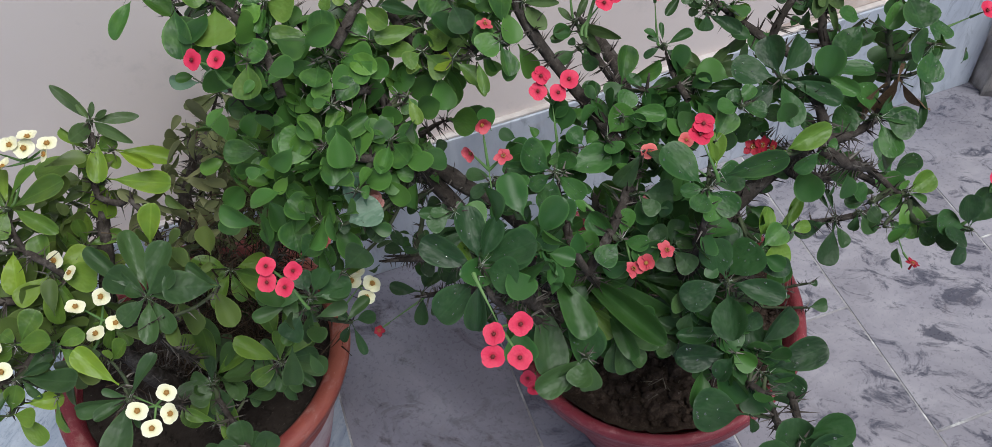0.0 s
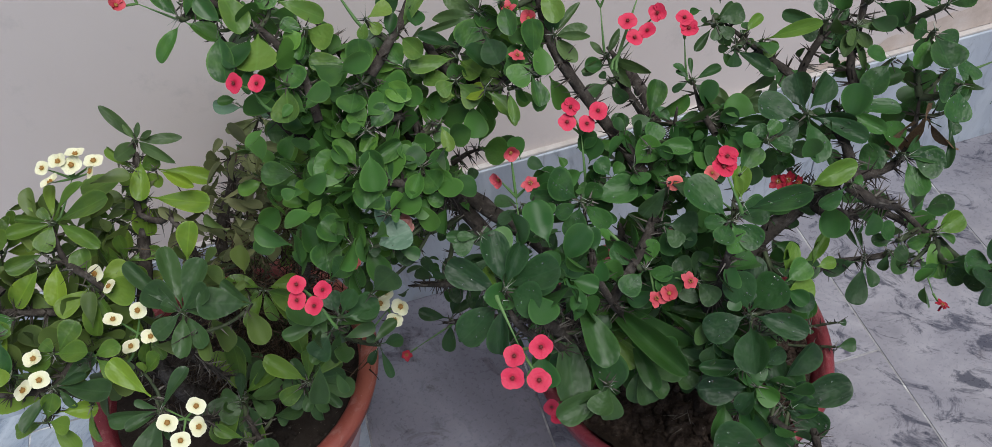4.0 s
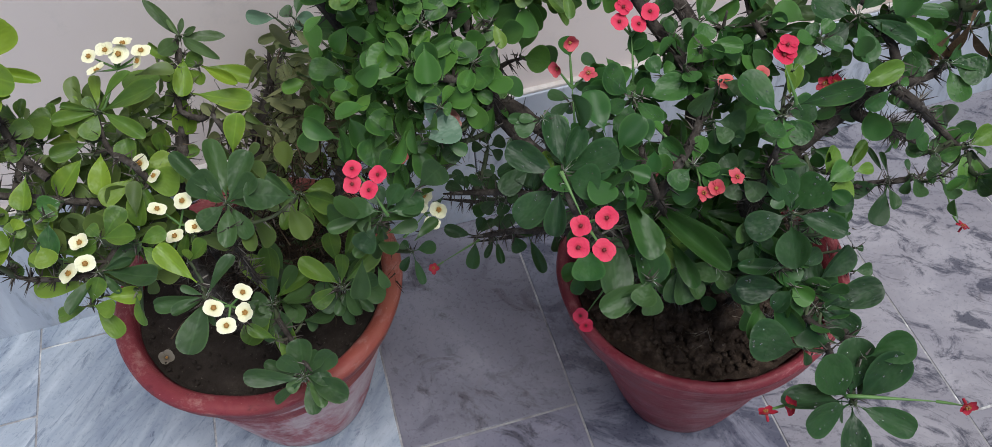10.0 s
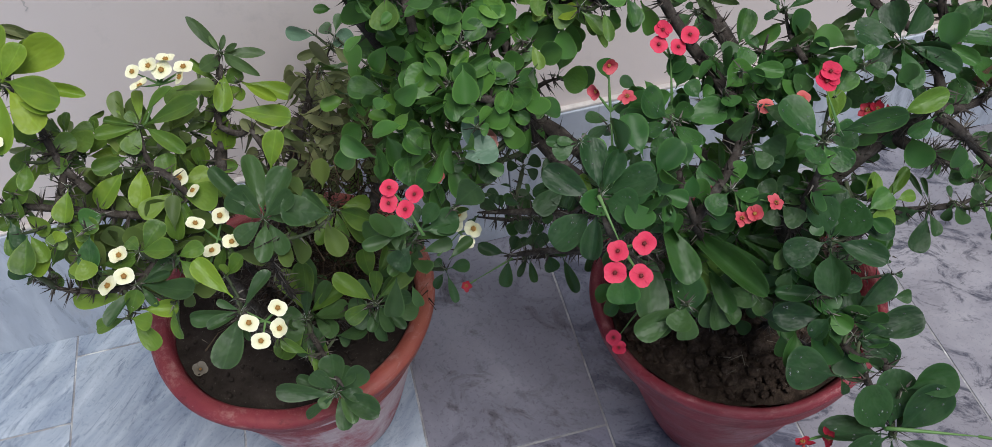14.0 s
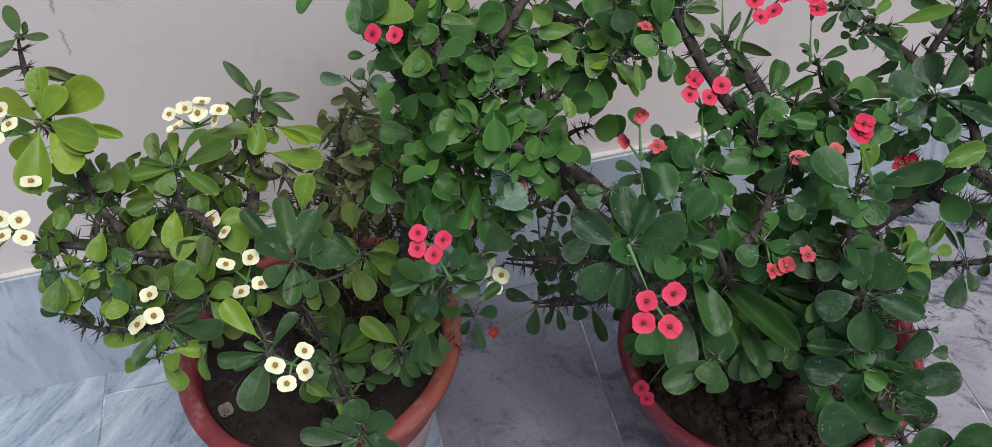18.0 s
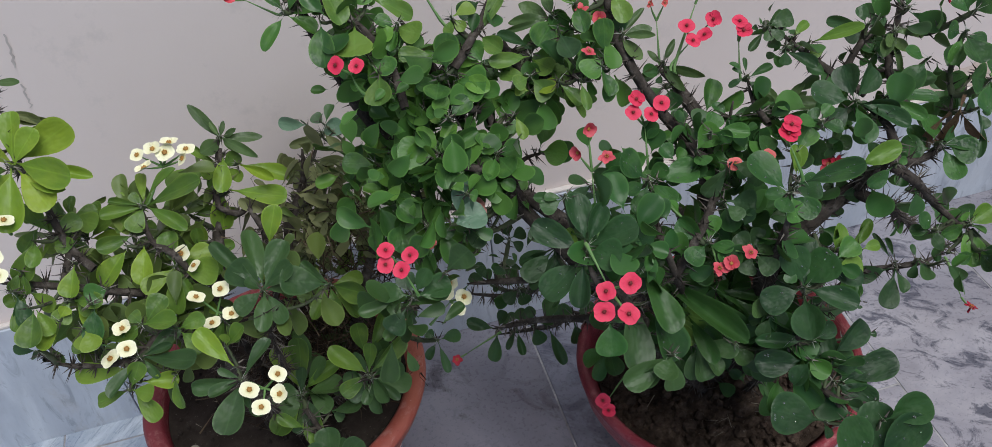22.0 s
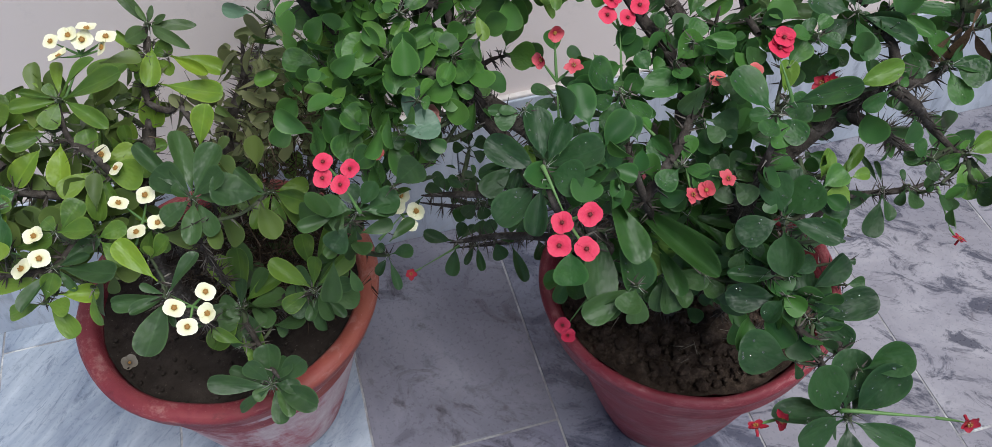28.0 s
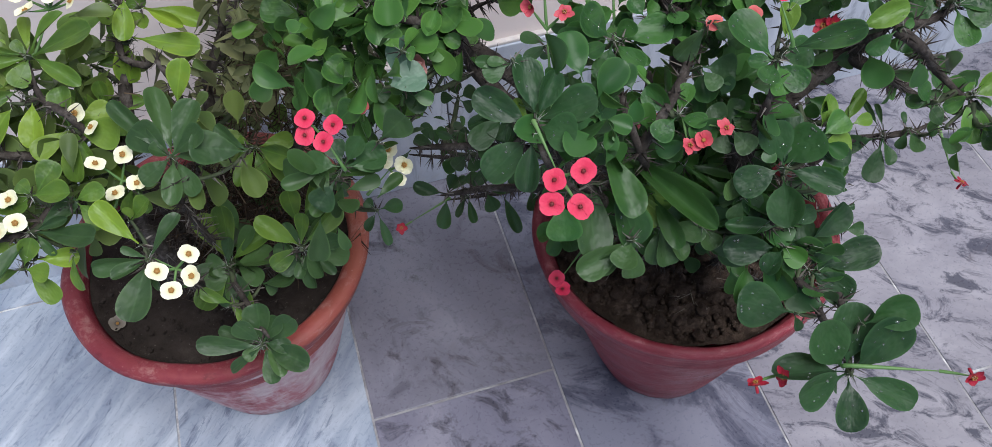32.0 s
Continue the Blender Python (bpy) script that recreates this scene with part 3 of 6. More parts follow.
# ---- leaves and flowers, made once and shared ----
def leaf_mesh(name, look, width, foot, p, q, curl, fold, wave, drops=0):
    """A leaf one unit long along x, facing z: a thin foot, a blunt oval blade, a crease along its rib."""
    bm = bmesh.new()
    rows = []
    peak = (p / (p + q)) ** p * (q / (p + q)) ** q
    for i in range(12):
        u = (0.0, foot * 0.6, foot + 0.02, 0.0)[i] if i < 3 else foot + (1 - foot) * (1 - (1 - (i - 2) / 9) ** 1.7)
        t = max(0.0, min(0.997, (u - foot) / (1 - foot)))
        w = 0.5 * width * (t ** p * (1 - t) ** q) / peak + 0.014
        row = []
        for j in range(5):
            v = (j - 2) / 2
            z = -curl * u * u + fold * abs(v) * w * 2 + wave * math.sin(u * 7 + v * 2) * 0.03
            row.append(bm.verts.new((u + (0.004 if j == 2 else 0), v * w, z)))
        rows.append(row)
    for a, b in zip(rows, rows[1:]):
        for j in range(4):
            bm.faces.new((a[j], b[j], b[j + 1], a[j + 1]))
    g = random.Random(drops * 31 + int(width * 1000))
    for _ in range(drops):
        t = g.uniform(0.25, 0.93)
        w = 0.36 * width * (t ** p * (1 - t) ** q) / peak
        u, v, r = foot + t * (1 - foot), g.uniform(-1, 1), g.uniform(0.010, 0.030)
        at = Vector((u, v * w, -curl * u * u + fold * abs(v) * w * 2 + wave * math.sin(u * 7 + v * 2) * 0.03))
        ring = [bm.verts.new(at + Vector((r * math.cos(k * 1.0472), r * math.sin(k * 1.0472), -0.002))) for k in range(6)]
        high = [bm.verts.new(at + Vector((0.6 * r * math.cos(k * 1.0472), 0.6 * r * math.sin(k * 1.0472), 0.5 * r))) for k in range(6)]
        for k in range(6):
            bm.faces.new((ring[k], ring[(k + 1) % 6], high[(k + 1) % 6], high[k])).material_index = 1
        bm.faces.new(high).material_index = 1
    me = mesh_of(name, bm, look, *([water_drop] if drops else []), smooth=True)
    margin = me.attributes.new("margin", "FLOAT", "POINT")
    for k in range(len(me.vertices)):
        margin.data[k].value = 1.0 if k % 5 in (0, 4) or k >= 55 else 0.5 if k % 5 != 2 else 0.0
    return me


# width, foot, and how blunt the two ends are
SHAPE = {"round": (0.66, 0.17, 0.80, 0.42), "fresh": (0.66, 0.15, 0.80, 0.42), "broad": (0.68, 0.17, 0.80, 0.42), "oblong": (0.47, 0.10, 1.05, 0.40), "deep": (0.43, 0.10, 1.05, 0.40), "sunny": (0.50, 0.12, 1.05, 0.40), "long": (0.34, 0.08, 1.1, 0.40),
         "spoon": (0.45, 0.12, 1.0, 0.40), "narrow": (0.27, 0.05, 0.9, 0.75), "dull": (0.33, 0.12, 0.95, 0.50), "dark": (0.42, 0.20, 0.95, 0.42), "pale": (0.60, 0.10, 0.8, 0.46), "lime": (0.55, 0.16, 0.8, 0.5)}
LEAVES = {}
for kind, (w, f, p, q) in SHAPE.items():
    LEAVES[kind] = [leaf_mesh("leaf", LEAF_LOOK[kind], w * a, f, p, q, c, d, v) for a, c, d, v in
                    ((1.0, 0.06, 0.10, 0.4), (0.90, 0.18, 0.18, 0.8), (1.10, -0.06, 0.05, 0.6), (0.84, 0.28, 0.24, 1.0), (1.04, 0.02, 0.30, 0.3))]


WET = {}
for kind in ("broad", "fresh", "round"):
    w, f, p, q = SHAPE[kind]
    WET[kind] = [leaf_mesh("leaf", LEAF_LOOK[kind], w * a, f, p, q, c, d, v, n) for a, c, d, v, n in
                 ((1.0, 0.06, 0.10, 0.4, 7), (0.92, 0.16, 0.16, 0.8, 3), (1.10, -0.06, 0.05, 0.6, 11), (0.88, 0.24, 0.20, 1.0, 5), (1.04, 0.02, 0.26, 0.3, 0))]


def flower_mesh(name, look, eye, cup, gap, size, narrow=1.0):
    """Two broad rounded bracts, side by side, round a small eye."""
    bm = bmesh.new()
    for side in (1, -1):
        foot = bm.verts.new((side * 0.04, 0, 0.02 * side))
        rings = []
        for k in range(1, 5):
            t = k / 4
            ring = []
            for i in range(13):
                a = (i / 12 - 0.5) * 2 * radians(106)
                r = t * (0.80 + 0.22 * abs(math.sin(a * 1.15)) - gap * max(0, abs(a) - 1.35))
                ring.append(bm.verts.new((side * (0.03 + r * math.cos(a)), r * math.sin(a), 0.02 * side + cup * t * t + 0.05 * math.sin(3 * a) * t)))
            rings.append(ring)
        for i in range(12):
            bm.faces.new((foot, rings[0][i], rings[0][i + 1]))
        for a, b in zip(rings, rings[1:]):
            for i in range(12):
                bm.faces.new((a[i], b[i], b[i + 1], a[i + 1]))
    for f in bm.faces:
        f.smooth = True
    for v in bm.verts:
        v.co.y *= narrow
    got = bmesh.ops.create_icosphere(bm, subdivisions=2, radius=0.17 * size)["verts"]
    for v in got:
        v.co.z = v.co.z * 0.6 + 0.10
    knobs = [got]
    for i in range(5):
        a = i * 1.2566
        b = bmesh.ops.create_icosphere(bm, subdivisions=1, radius=0.065 * size)["verts"]
        for v in b:
            v.co += Vector((0.13 * size * math.cos(a), 0.13 * size * math.sin(a), 0.18))
        knobs.append(b)
    for g in knobs:
        for v in g:
            for f in v.link_faces:
                f.material_index = 1
    return mesh_of(name, bm, look, eye)


def wilted_mesh(name, look, eye, seed):
    """A drying flower: a short tube and five crumpled, pointed lobes round a few stamens."""
    bm = bmesh.new()
    g = random.Random(seed)
    tube_into(bm, [Vector((0, 0, -0.9)), Vector((0, 0, -0.4)), Vector((0, 0, 0.0))], 0.16, 0.34, 8)
    for k in range(5):
        a = k * 1.2566 + g.uniform(-0.2, 0.2)
        reach, lift = g.uniform(0.75, 1.15), g.uniform(-0.25, 0.45)
        out, side = Vector((math.cos(a), math.sin(a), 0)), Vector((-math.sin(a), math.cos(a), 0))
        rows = []
        for u, w in ((0.15, 0.22), (0.45, 0.42), (0.75, 0.34), (1.0, 0.06)):
            z = lift * u * u + g.uniform(-0.06, 0.06)
            rows.append([bm.verts.new(out * reach * u + side * w * v + Vector((0, 0, z + 0.10 * abs(v)))) for v in (-1, 0, 1)])
        for p, q in zip(rows, rows[1:]):
            for j in range(2):
                bm.faces.new((p[j], q[j], q[j + 1], p[j + 1])).smooth = True
    for k in range(5):
        a = k * 1.2566 + 0.5
        got = bmesh.ops.create_icosphere(bm, subdivisions=1, radius=0.09)["verts"]
        for v in got:
            v.co += Vector((0.17 * math.cos(a), 0.17 * math.sin(a), 0.22))
            for f in v.link_faces:
                f.material_index = 1
    return mesh_of(name, bm, look, eye)


FLOWER = {}
for k in PETAL:
    big, eye = (1.4, eye_gold) if k == "cream" else (1.0, eye_gold if k in ("coral", "withered") else eye_dark)
    FLOWER[k] = [flower_mesh("flower", PETAL[k], eye, cup, gap, big, 0.74 if k == "cream" else 0.95) for cup, gap in ((0.10, 0.3), (0.30, 0.6), (0.02, 0.2))]
FLOWER["faded"] = [flower_mesh("flower", PETAL["faded"], eye_gold, 0.55, 0.5, 1.2, 0.9), wilted_mesh("flower", PETAL["faded"], eye_gold, 3), wilted_mesh("flower", PETAL["faded"], eye_gold, 4)]
FLOWER["bud"] = [wilted_mesh("flower", PETAL["coral"], eye_gold, seed) for seed in (8, 9)]
FLOWER["wilted"] = [wilted_mesh("flower", PETAL["wilted"], eye_gold, seed) for seed in (5, 6, 7)]
SIZE = {"red": 0.0082, "cream": 0.0103, "coral": 0.0066, "faded": 0.0074, "wilted": 0.0078, "pink": 0.0087, "bud": 0.0048, "withered": 0.01}

# the shoots turn to the open side, where the light is
E1, E2, N = Vector((0.963, -0.263, -0.054)), Vector((0.235, 0.730, 0.641)), Vector((-0.129, -0.630, 0.766))


class Plant:
    """One thorny shrub: branches, shoots with their leaves, flower clusters and the small leaves between."""

    def __init__(self, label, foot, seed):
        self.ob = tagged(new("crown_of_thorns"), label, "shrub", "potted thorny shrubs")
        self.ob.location = foot
        self.foot, self.rng, self.nodes, self.fill = Vector(foot), random.Random(seed), [], {}

    def branch(self, *points, r=(0.009, 0.005), leaves=0, thorns=420):
        line = glide([Vector(p) for p in points])
        bm = bmesh.new()
        tube_into(bm, [p - self.foot for p in line], r[0], r[1], 9, 0.28)
        thorns_into(bm, [p - self.foot for p in line], r[0], r[1], thorns, 0.016, self.rng)
        ob = part("branch", mesh_of("branch", bm, bark, thorn_look), None, self.ob)
        self.nodes += [(p, ob) for p in line]
        for _ in range(leaves):
            p = self.rng.choice(line)
            self.small(p, "round", 0.026, 0.016)
        return ob

    def small(self, p, kind, size, spread):
        g = self.rng
        n = (N + Vector((g.gauss(0, 0.85), g.gauss(0, 0.85), g.gauss(0, 0.85)))).normalized()
        d = Vector((g.gauss(0, 1), g.gauss(0, 1), g.gauss(0, 1)))
        d = (d - n * d.dot(n)).normalized()
        self.fill.setdefault(kind, []).append((Vector(p) + d * g.uniform(0.2, 1) * spread, d, n, size * g.uniform(0.5, 1.4)))

    def thicket(self, centre, spread, count, kind="round", size=0.030):
        """Small inner leaves that nobody could count, round a place in the shrub."""
        g = self.rng
        for _ in range(count):
            p = [c + s * max(-1.3, min(1.3, g.gauss(0, 0.55))) for c, s in zip(centre, spread)]
            p[1] = min(p[1], WALL_Y - 0.03)
            p = Vector(p)
            near = min((k[0] for k in self.nodes), key=lambda k: (k - p).length_squared)
            if (p - near).length > 0.080:
                p = near + (p - near).normalized() * g.uniform(0.03, 0.080)
            self.small(p, kind, size, 0.01)

    def dead_twigs(self, centre, spread, count):
        """A tangle of thin dry twigs and spines under the leaves."""
        g = self.rng
        bm = bmesh.new()
        for _ in range(count):
            p = Vector([c + s * max(-1.5, min(1.5, g.gauss(0, 0.6))) for c, s in zip(centre, spread)]) - self.foot
            d = Vector((g.gauss(0, 1), g.gauss(0, 1), g.gauss(0, 0.8))).normalized() * g.uniform(0.015, 0.05)
            bend = Vector((g.gauss(0, 1), g.gauss(0, 1), g.gauss(0, 1))) * 0.005
            tube_into(bm, [p - d * 0.5, p + bend, p + d * 0.5], g.uniform(0.0006, 0.0014), 0.0004, 4)
        tagged(part("dead_twig_tangle", bm, twig_look, self.ob, "dry brown twigs and spines under the leaves"), kind="stuff")

    def grow(self):
        """The small leaves, one joined mesh for each look."""
        for kind, items in self.fill.items():
            src = LEAVES[kind]
            verts, faces = [], []
            for k, (at, d, n, size) in enumerate(items):
                me = src[k % 5]
                y = n.cross(d)
                base = len(verts)
                for v in me.vertices:
                    verts.append((at + (d * v.co.x + y * v.co.y + n * v.co.z) * size - self.foot)[:])
                faces += [tuple(base + i for i in f.vertices) for f in me.polygons]
            me = bpy.data.meshes.new("foliage")
            me.from_pydata(verts, [], faces)
            me.materials.append(FILL_LOOK[kind])
            me.shade_smooth()
            margin = me.attributes.new("margin", "FLOAT", "POINT")
            margin.data.foreach_set("value", [1.0 if k % 5 in (0, 4) else 0.5 if k % 5 != 2 else 0.0 for k in range(len(verts))])
            tagged(part("foliage", me, None, self.ob, "small crowded inner leaves"), kind="stuff")


def shoot(plant, kind, at, *leaves):
    """A leafy shoot: its stem from the nearest branch and leaves by turn in degrees, length in millimetres and width in hundredths."""
    g, at = plant.rng, Vector(at)
    near = min(plant.nodes, key=lambda k: (k[0] - at).length + max(0, k[0].z - at.z) * 1.2)[0]
    reach = (at - near).length
    line = glide([near, near.lerp(at, 0.55) + Vector((0, 0, -0.12 * reach)) - N * 0.25 * reach, at - N * 0.006, at + N * 0.004], 0.009)
    bm = bmesh.new()
    thin = 0.6 if len(leaves) < 9 else 1.0
    tube_into(bm, [p - at for p in line], 0.0032 * thin, 0.0024 * thin, 7, 0.2)
    thorns_into(bm, [p - at for p in line], 0.0036, 0.0026, 80 if kind in ("lime", "pale") else 130 if kind == "broad" else 300, 0.010, g)
    for _ in range(2 if len(leaves) < 9 else 7):
        d = (N * 0.4 + Vector((g.gauss(0, 0.8), g.gauss(0, 0.8), g.gauss(0, 0.8)))).normalized()
        tube_into(bm, [Vector((0, 0, 0)), d * g.uniform(0.005, 0.013)], 0.0007, 0.0002, 3, mat=2)
    stem = part("shoot", mesh_of("shoot", bm, green_bark, thorn_look, spine_look), None, plant.ob)
    stem.location = at - plant.foot
    for k in range(0, len(leaves), 3):
        a, size = radians(leaves[k] + g.uniform(-3, 3)), leaves[k + 1] / 1000
        lift = radians(g.choice((-6, 3, 10, 20, 30)) + g.uniform(-6, 6)) - (0.15 if kind == "dark" else 0)
        out = E1 * math.cos(a) + E2 * math.sin(a)
        d = out * math.cos(lift) + N * math.sin(lift)
        n = N * math.cos(lift) - out * math.sin(lift)
        n = Matrix.Rotation(g.gauss(0, 0.30), 3, d) @ n
        y = n.cross(d)
        m = Matrix((d, y, n)).transposed().to_4x4()
        size = size / math.cos(lift * 0.7)
        leaf = part("leaf", g.choice(WET[kind] if plant is right_plant and kind in WET else LEAVES[kind]), None, stem)
        leaf.matrix_basis = Matrix.Translation(out * 0.002 - N * g.uniform(0, 0.012)) @ m @ Matrix.Diagonal((size, size * leaves[k + 2] / 100, size, 1))


def cluster(plant, kind, foot, *places):
    """A forked stalk and the flowers that it carries."""
    g, foot = plant.rng, Vector(foot)
    places = [Vector(p) for p in places]
    mid = sum(places, Vector()) / len(places)
    fork = mid.lerp(foot, 0.22) - N * 0.010
    near = min(plant.nodes, key=lambda k: (k[0] - foot).length)[0]
    if (near - foot).length > 0.02:
        near = foot + ((near - foot).normalized() * 0.6 - (fork - foot).normalized()).normalized() * 0.008
    bm = bmesh.new()
    r = 0.0013 if kind != "coral" else 0.0010
    tube_into(bm, [p - fork for p in glide([near, foot, fork], 0.012)], r * 1.3, r, 6)
    for p in places:
        tube_into(bm, [q - fork for q in glide([fork, fork.lerp(p, 0.6) - N * 0.003, p - N * 0.002], 0.006)], r, r * 0.75, 5)
    stalk = part("flower_stalk", mesh_of("flower_stalk", bm, stalk_look, smooth=True), None, plant.ob)
    stalk.location = fork - plant.foot
    for p in places:
        tilt = 0.20 if kind in ("red", "coral") else 0.42 if kind == "cream" else 0.55
        rise = 0.65 if kind == "cream" else 0.35
        n = (N + Vector((0, 0, rise)) + Vector((g.gauss(0, tilt), g.gauss(0, tilt), g.gauss(0, tilt)))).normalized()
        turn = g.gauss(0, 0.45) if kind == "cream" else g.uniform(0, 3.14)
        d = E1 * math.cos(turn) + E2 * math.sin(turn)
        d = (d - n * d.dot(n)).normalized()
        m = Matrix((d, n.cross(d), n)).transposed().to_4x4()
        fl = part("flower", g.choice(FLOWER[kind]), None, stalk)
        fl.matrix_basis = Matrix.Translation(p - fork) @ m @ Matrix.Scale(SIZE[kind] * g.uniform(0.92, 1.08), 4)


# ---- the shrubs' branches ----
white_plant = Plant("cream-flowered thorny shrub with yellow-green leaves in the orange pot", (-0.388, 0.903, 0.272), 11)
white_plant.branch((-0.388, 0.903, 0.265), (-0.409, 0.893, 0.433), (-0.387, 0.970, 0.516), (-0.358, 1.012, 0.605), r=(0.012, 0.005))
white_plant.branch((-0.365, 0.893, 0.267), (-0.345, 0.845, 0.327), (-0.315, 0.764, 0.360), r=(0.007, 0.004))
white_plant.branch((-0.360, 0.902, 0.267), (-0.313, 0.872, 0.344), (-0.264, 0.833, 0.391), r=(0.007, 0.004))
bushy_plant = Plant("dusty thorny red-flowered shrub at the back of the orange pot", (-0.294, 0.963, 0.278), 12)
bushy_plant.branch((-0.294, 0.963, 0.271), (-0.321, 0.986, 0.457), (-0.285, 1.008, 0.537), (-0.276, 1.010, 0.581), r=(0.010, 0.004), thorns=700)
bushy_plant.branch((-0.289, 0.958, 0.272), (-0.250, 0.932, 0.424), (-0.217, 0.925, 0.514), r=(0.009, 0.005), thorns=700)
bushy_plant.branch((-0.285, 0.948, 0.272), (-0.236, 0.885, 0.397), (-0.204, 0.829, 0.502), r=(0.005, 0.003), thorns=700)
red_plant = Plant("tall thorny shrub with red flowers and round leaves against the wall", (0.068, 0.849, 0.304), 13)
red_plant.branch((0.068, 0.850, 0.296), (0.014, 0.853, 0.464), (-0.034, 0.879, 0.522), (-0.067, 0.918, 0.543), (-0.096, 0.954, 0.589), (-0.127, 0.959, 0.674), (-0.153, 0.965, 0.739), r=(0.011, 0.005))
red_plant.branch((-0.085, 0.936, 0.566), (-0.138, 0.926, 0.601), (-0.195, 0.935, 0.640), (-0.227, 0.960, 0.715), (-0.249, 0.975, 0.791), r=(0.008, 0.004))
right_plant = Plant("spreading shrub with red flowers and round leaves in the crimson pot", (0.143, 0.784, 0.311), 14)
right_plant.branch((0.131, 0.805, 0.302), (0.120, 0.829, 0.491), (0.129, 0.860, 0.586), (0.134, 0.916, 0.600), (0.123, 0.979, 0.608), r=(0.011, 0.005), leaves=8)
right_plant.branch((0.117, 0.795, 0.301), (0.041, 0.769, 0.429), (-0.048, 0.841, 0.397), (-0.111, 0.894, 0.346), r=(0.007, 0.003), leaves=8)
right_plant.branch((0.103, 0.791, 0.300), (0.031, 0.785, 0.466), (-0.062, 0.836, 0.470), (-0.137, 0.878, 0.450), r=(0.007, 0.003), leaves=6)
right_plant.branch((0.121, 0.776, 0.302), (0.040, 0.731, 0.430), (-0.012, 0.695, 0.542), (-0.063, 0.673, 0.654), r=(0.009, 0.005), leaves=6)
right_plant.branch((0.130, 0.776, 0.303), (0.066, 0.756, 0.469), (0.049, 0.750, 0.612), r=(0.009, 0.005), leaves=4)
right_plant.branch((0.157, 0.770, 0.305), (0.171, 0.699, 0.421), (0.170, 0.620, 0.467), (0.132, 0.515, 0.506), r=(0.006, 0.003), leaves=6)
right_plant.branch((0.148, 0.775, 0.304), (0.149, 0.727, 0.495), (0.156, 0.696, 0.592), r=(0.009, 0.005), leaves=4)
right_plant.branch((0.184, 0.746, 0.531), (0.169, 0.682, 0.517), (0.158, 0.660, 0.507), r=(0.006, 0.004), leaves=6)

white_plant.dead_twigs((-0.331, 0.930, 0.310), (0.085, 0.045, 0.030), 520)
bushy_plant.dead_twigs((-0.257, 0.958, 0.472), (0.075, 0.045, 0.080), 260)
white_plant.dead_twigs((-0.290, 0.945, 0.395), (0.070, 0.040, 0.050), 420)
right_plant.dead_twigs((0.128, 0.782, 0.416), (0.060, 0.040, 0.060), 220)

right_plant.branch((0.165, 0.830, 0.235), (0.110, 0.688, 0.563), (0.141, 0.704, 0.581), (0.178, 0.716, 0.598), (0.212, 0.723, 0.609), (0.200, 0.688, 0.665), r=(0.0125, 0.0067), thorns=420, leaves=4)
right_plant.branch((0.230, 0.724, 0.613), (0.218, 0.700, 0.677), (0.212, 0.715, 0.693), (0.198, 0.731, 0.703), r=(0.0050, 0.0030), thorns=700, leaves=4)
right_plant.branch((0.210, 0.685, 0.664), (0.224, 0.671, 0.655), (0.291, 0.709, 0.577), (0.304, 0.691, 0.565), (0.316, 0.680, 0.558), r=(0.0047, 0.0030), thorns=420, leaves=4)
right_plant.branch((0.210, 0.719, 0.605), (0.230, 0.705, 0.597), (0.363, 0.800, 0.446), (0.386, 0.780, 0.433), (0.399, 0.765, 0.423), r=(0.0054, 0.0034), thorns=420, leaves=4)
right_plant.branch((0.200, 0.800, 0.250), (0.259, 0.770, 0.404), (0.294, 0.777, 0.415), (0.332, 0.770, 0.416), (0.366, 0.765, 0.418), (0.389, 0.768, 0.424), r=(0.0043, 0.0030), thorns=420, leaves=4)
right_plant.branch((0.206, 0.691, 0.668), (0.251, 0.704, 0.642), (0.277, 0.708, 0.649), (0.290, 0.720, 0.661), (0.302, 0.738, 0.678), r=(0.0043, 0.0030), thorns=600, leaves=4)
right_plant.branch((0.120, 0.800, 0.240), (0.017, 0.904, 0.309), (-0.027, 0.908, 0.305), (-0.066, 0.914, 0.303), (-0.101, 0.920, 0.302), r=(0.0043, 0.0026), thorns=700, leaves=4)
right_plant.branch((0.110, 0.810, 0.240), (-0.017, 0.819, 0.476), (-0.049, 0.824, 0.476), (-0.071, 0.950, 0.332), (-0.130, 0.970, 0.338), r=(0.0043, 0.0026), thorns=700, leaves=4)
right_plant.branch((0.130, 0.790, 0.240), (-0.028, 0.682, 0.560), (-0.067, 0.662, 0.647), (-0.068, 0.678, 0.660), r=(0.0050, 0.0030), thorns=420, leaves=4)
right_plant.branch((0.150, 0.800, 0.240), (0.019, 0.691, 0.592), (0.015, 0.731, 0.624), (0.019, 0.755, 0.645), r=(0.0050, 0.0030), thorns=420, leaves=4)
right_plant.branch((0.170, 0.780, 0.240), (0.114, 0.634, 0.527), (0.121, 0.643, 0.559), (0.128, 0.654, 0.569), r=(0.0043, 0.0030), thorns=420, leaves=4)
right_plant.branch((0.180, 0.740, 0.250), (0.125, 0.596, 0.498), (0.141, 0.581, 0.472), (0.098, 0.491, 0.550), r=(0.0043, 0.0026), thorns=420, leaves=4)
right_plant.branch((0.110, 0.688, 0.563), (0.104, 0.666, 0.644), (0.115, 0.683, 0.660), r=(0.0043, 0.0030), thorns=420, leaves=4)
right_plant.branch((0.019, 0.691, 0.592), (0.059, 0.715, 0.633), (0.106, 0.785, 0.638), (0.118, 0.799, 0.680), r=(0.0047, 0.0030), thorns=500, leaves=4)
right_plant.branch((0.239, 0.774, 0.673), (0.221, 0.789, 0.684), (0.196, 0.815, 0.703), (0.169, 0.844, 0.726), r=(0.0043, 0.0023), thorns=700, leaves=4)
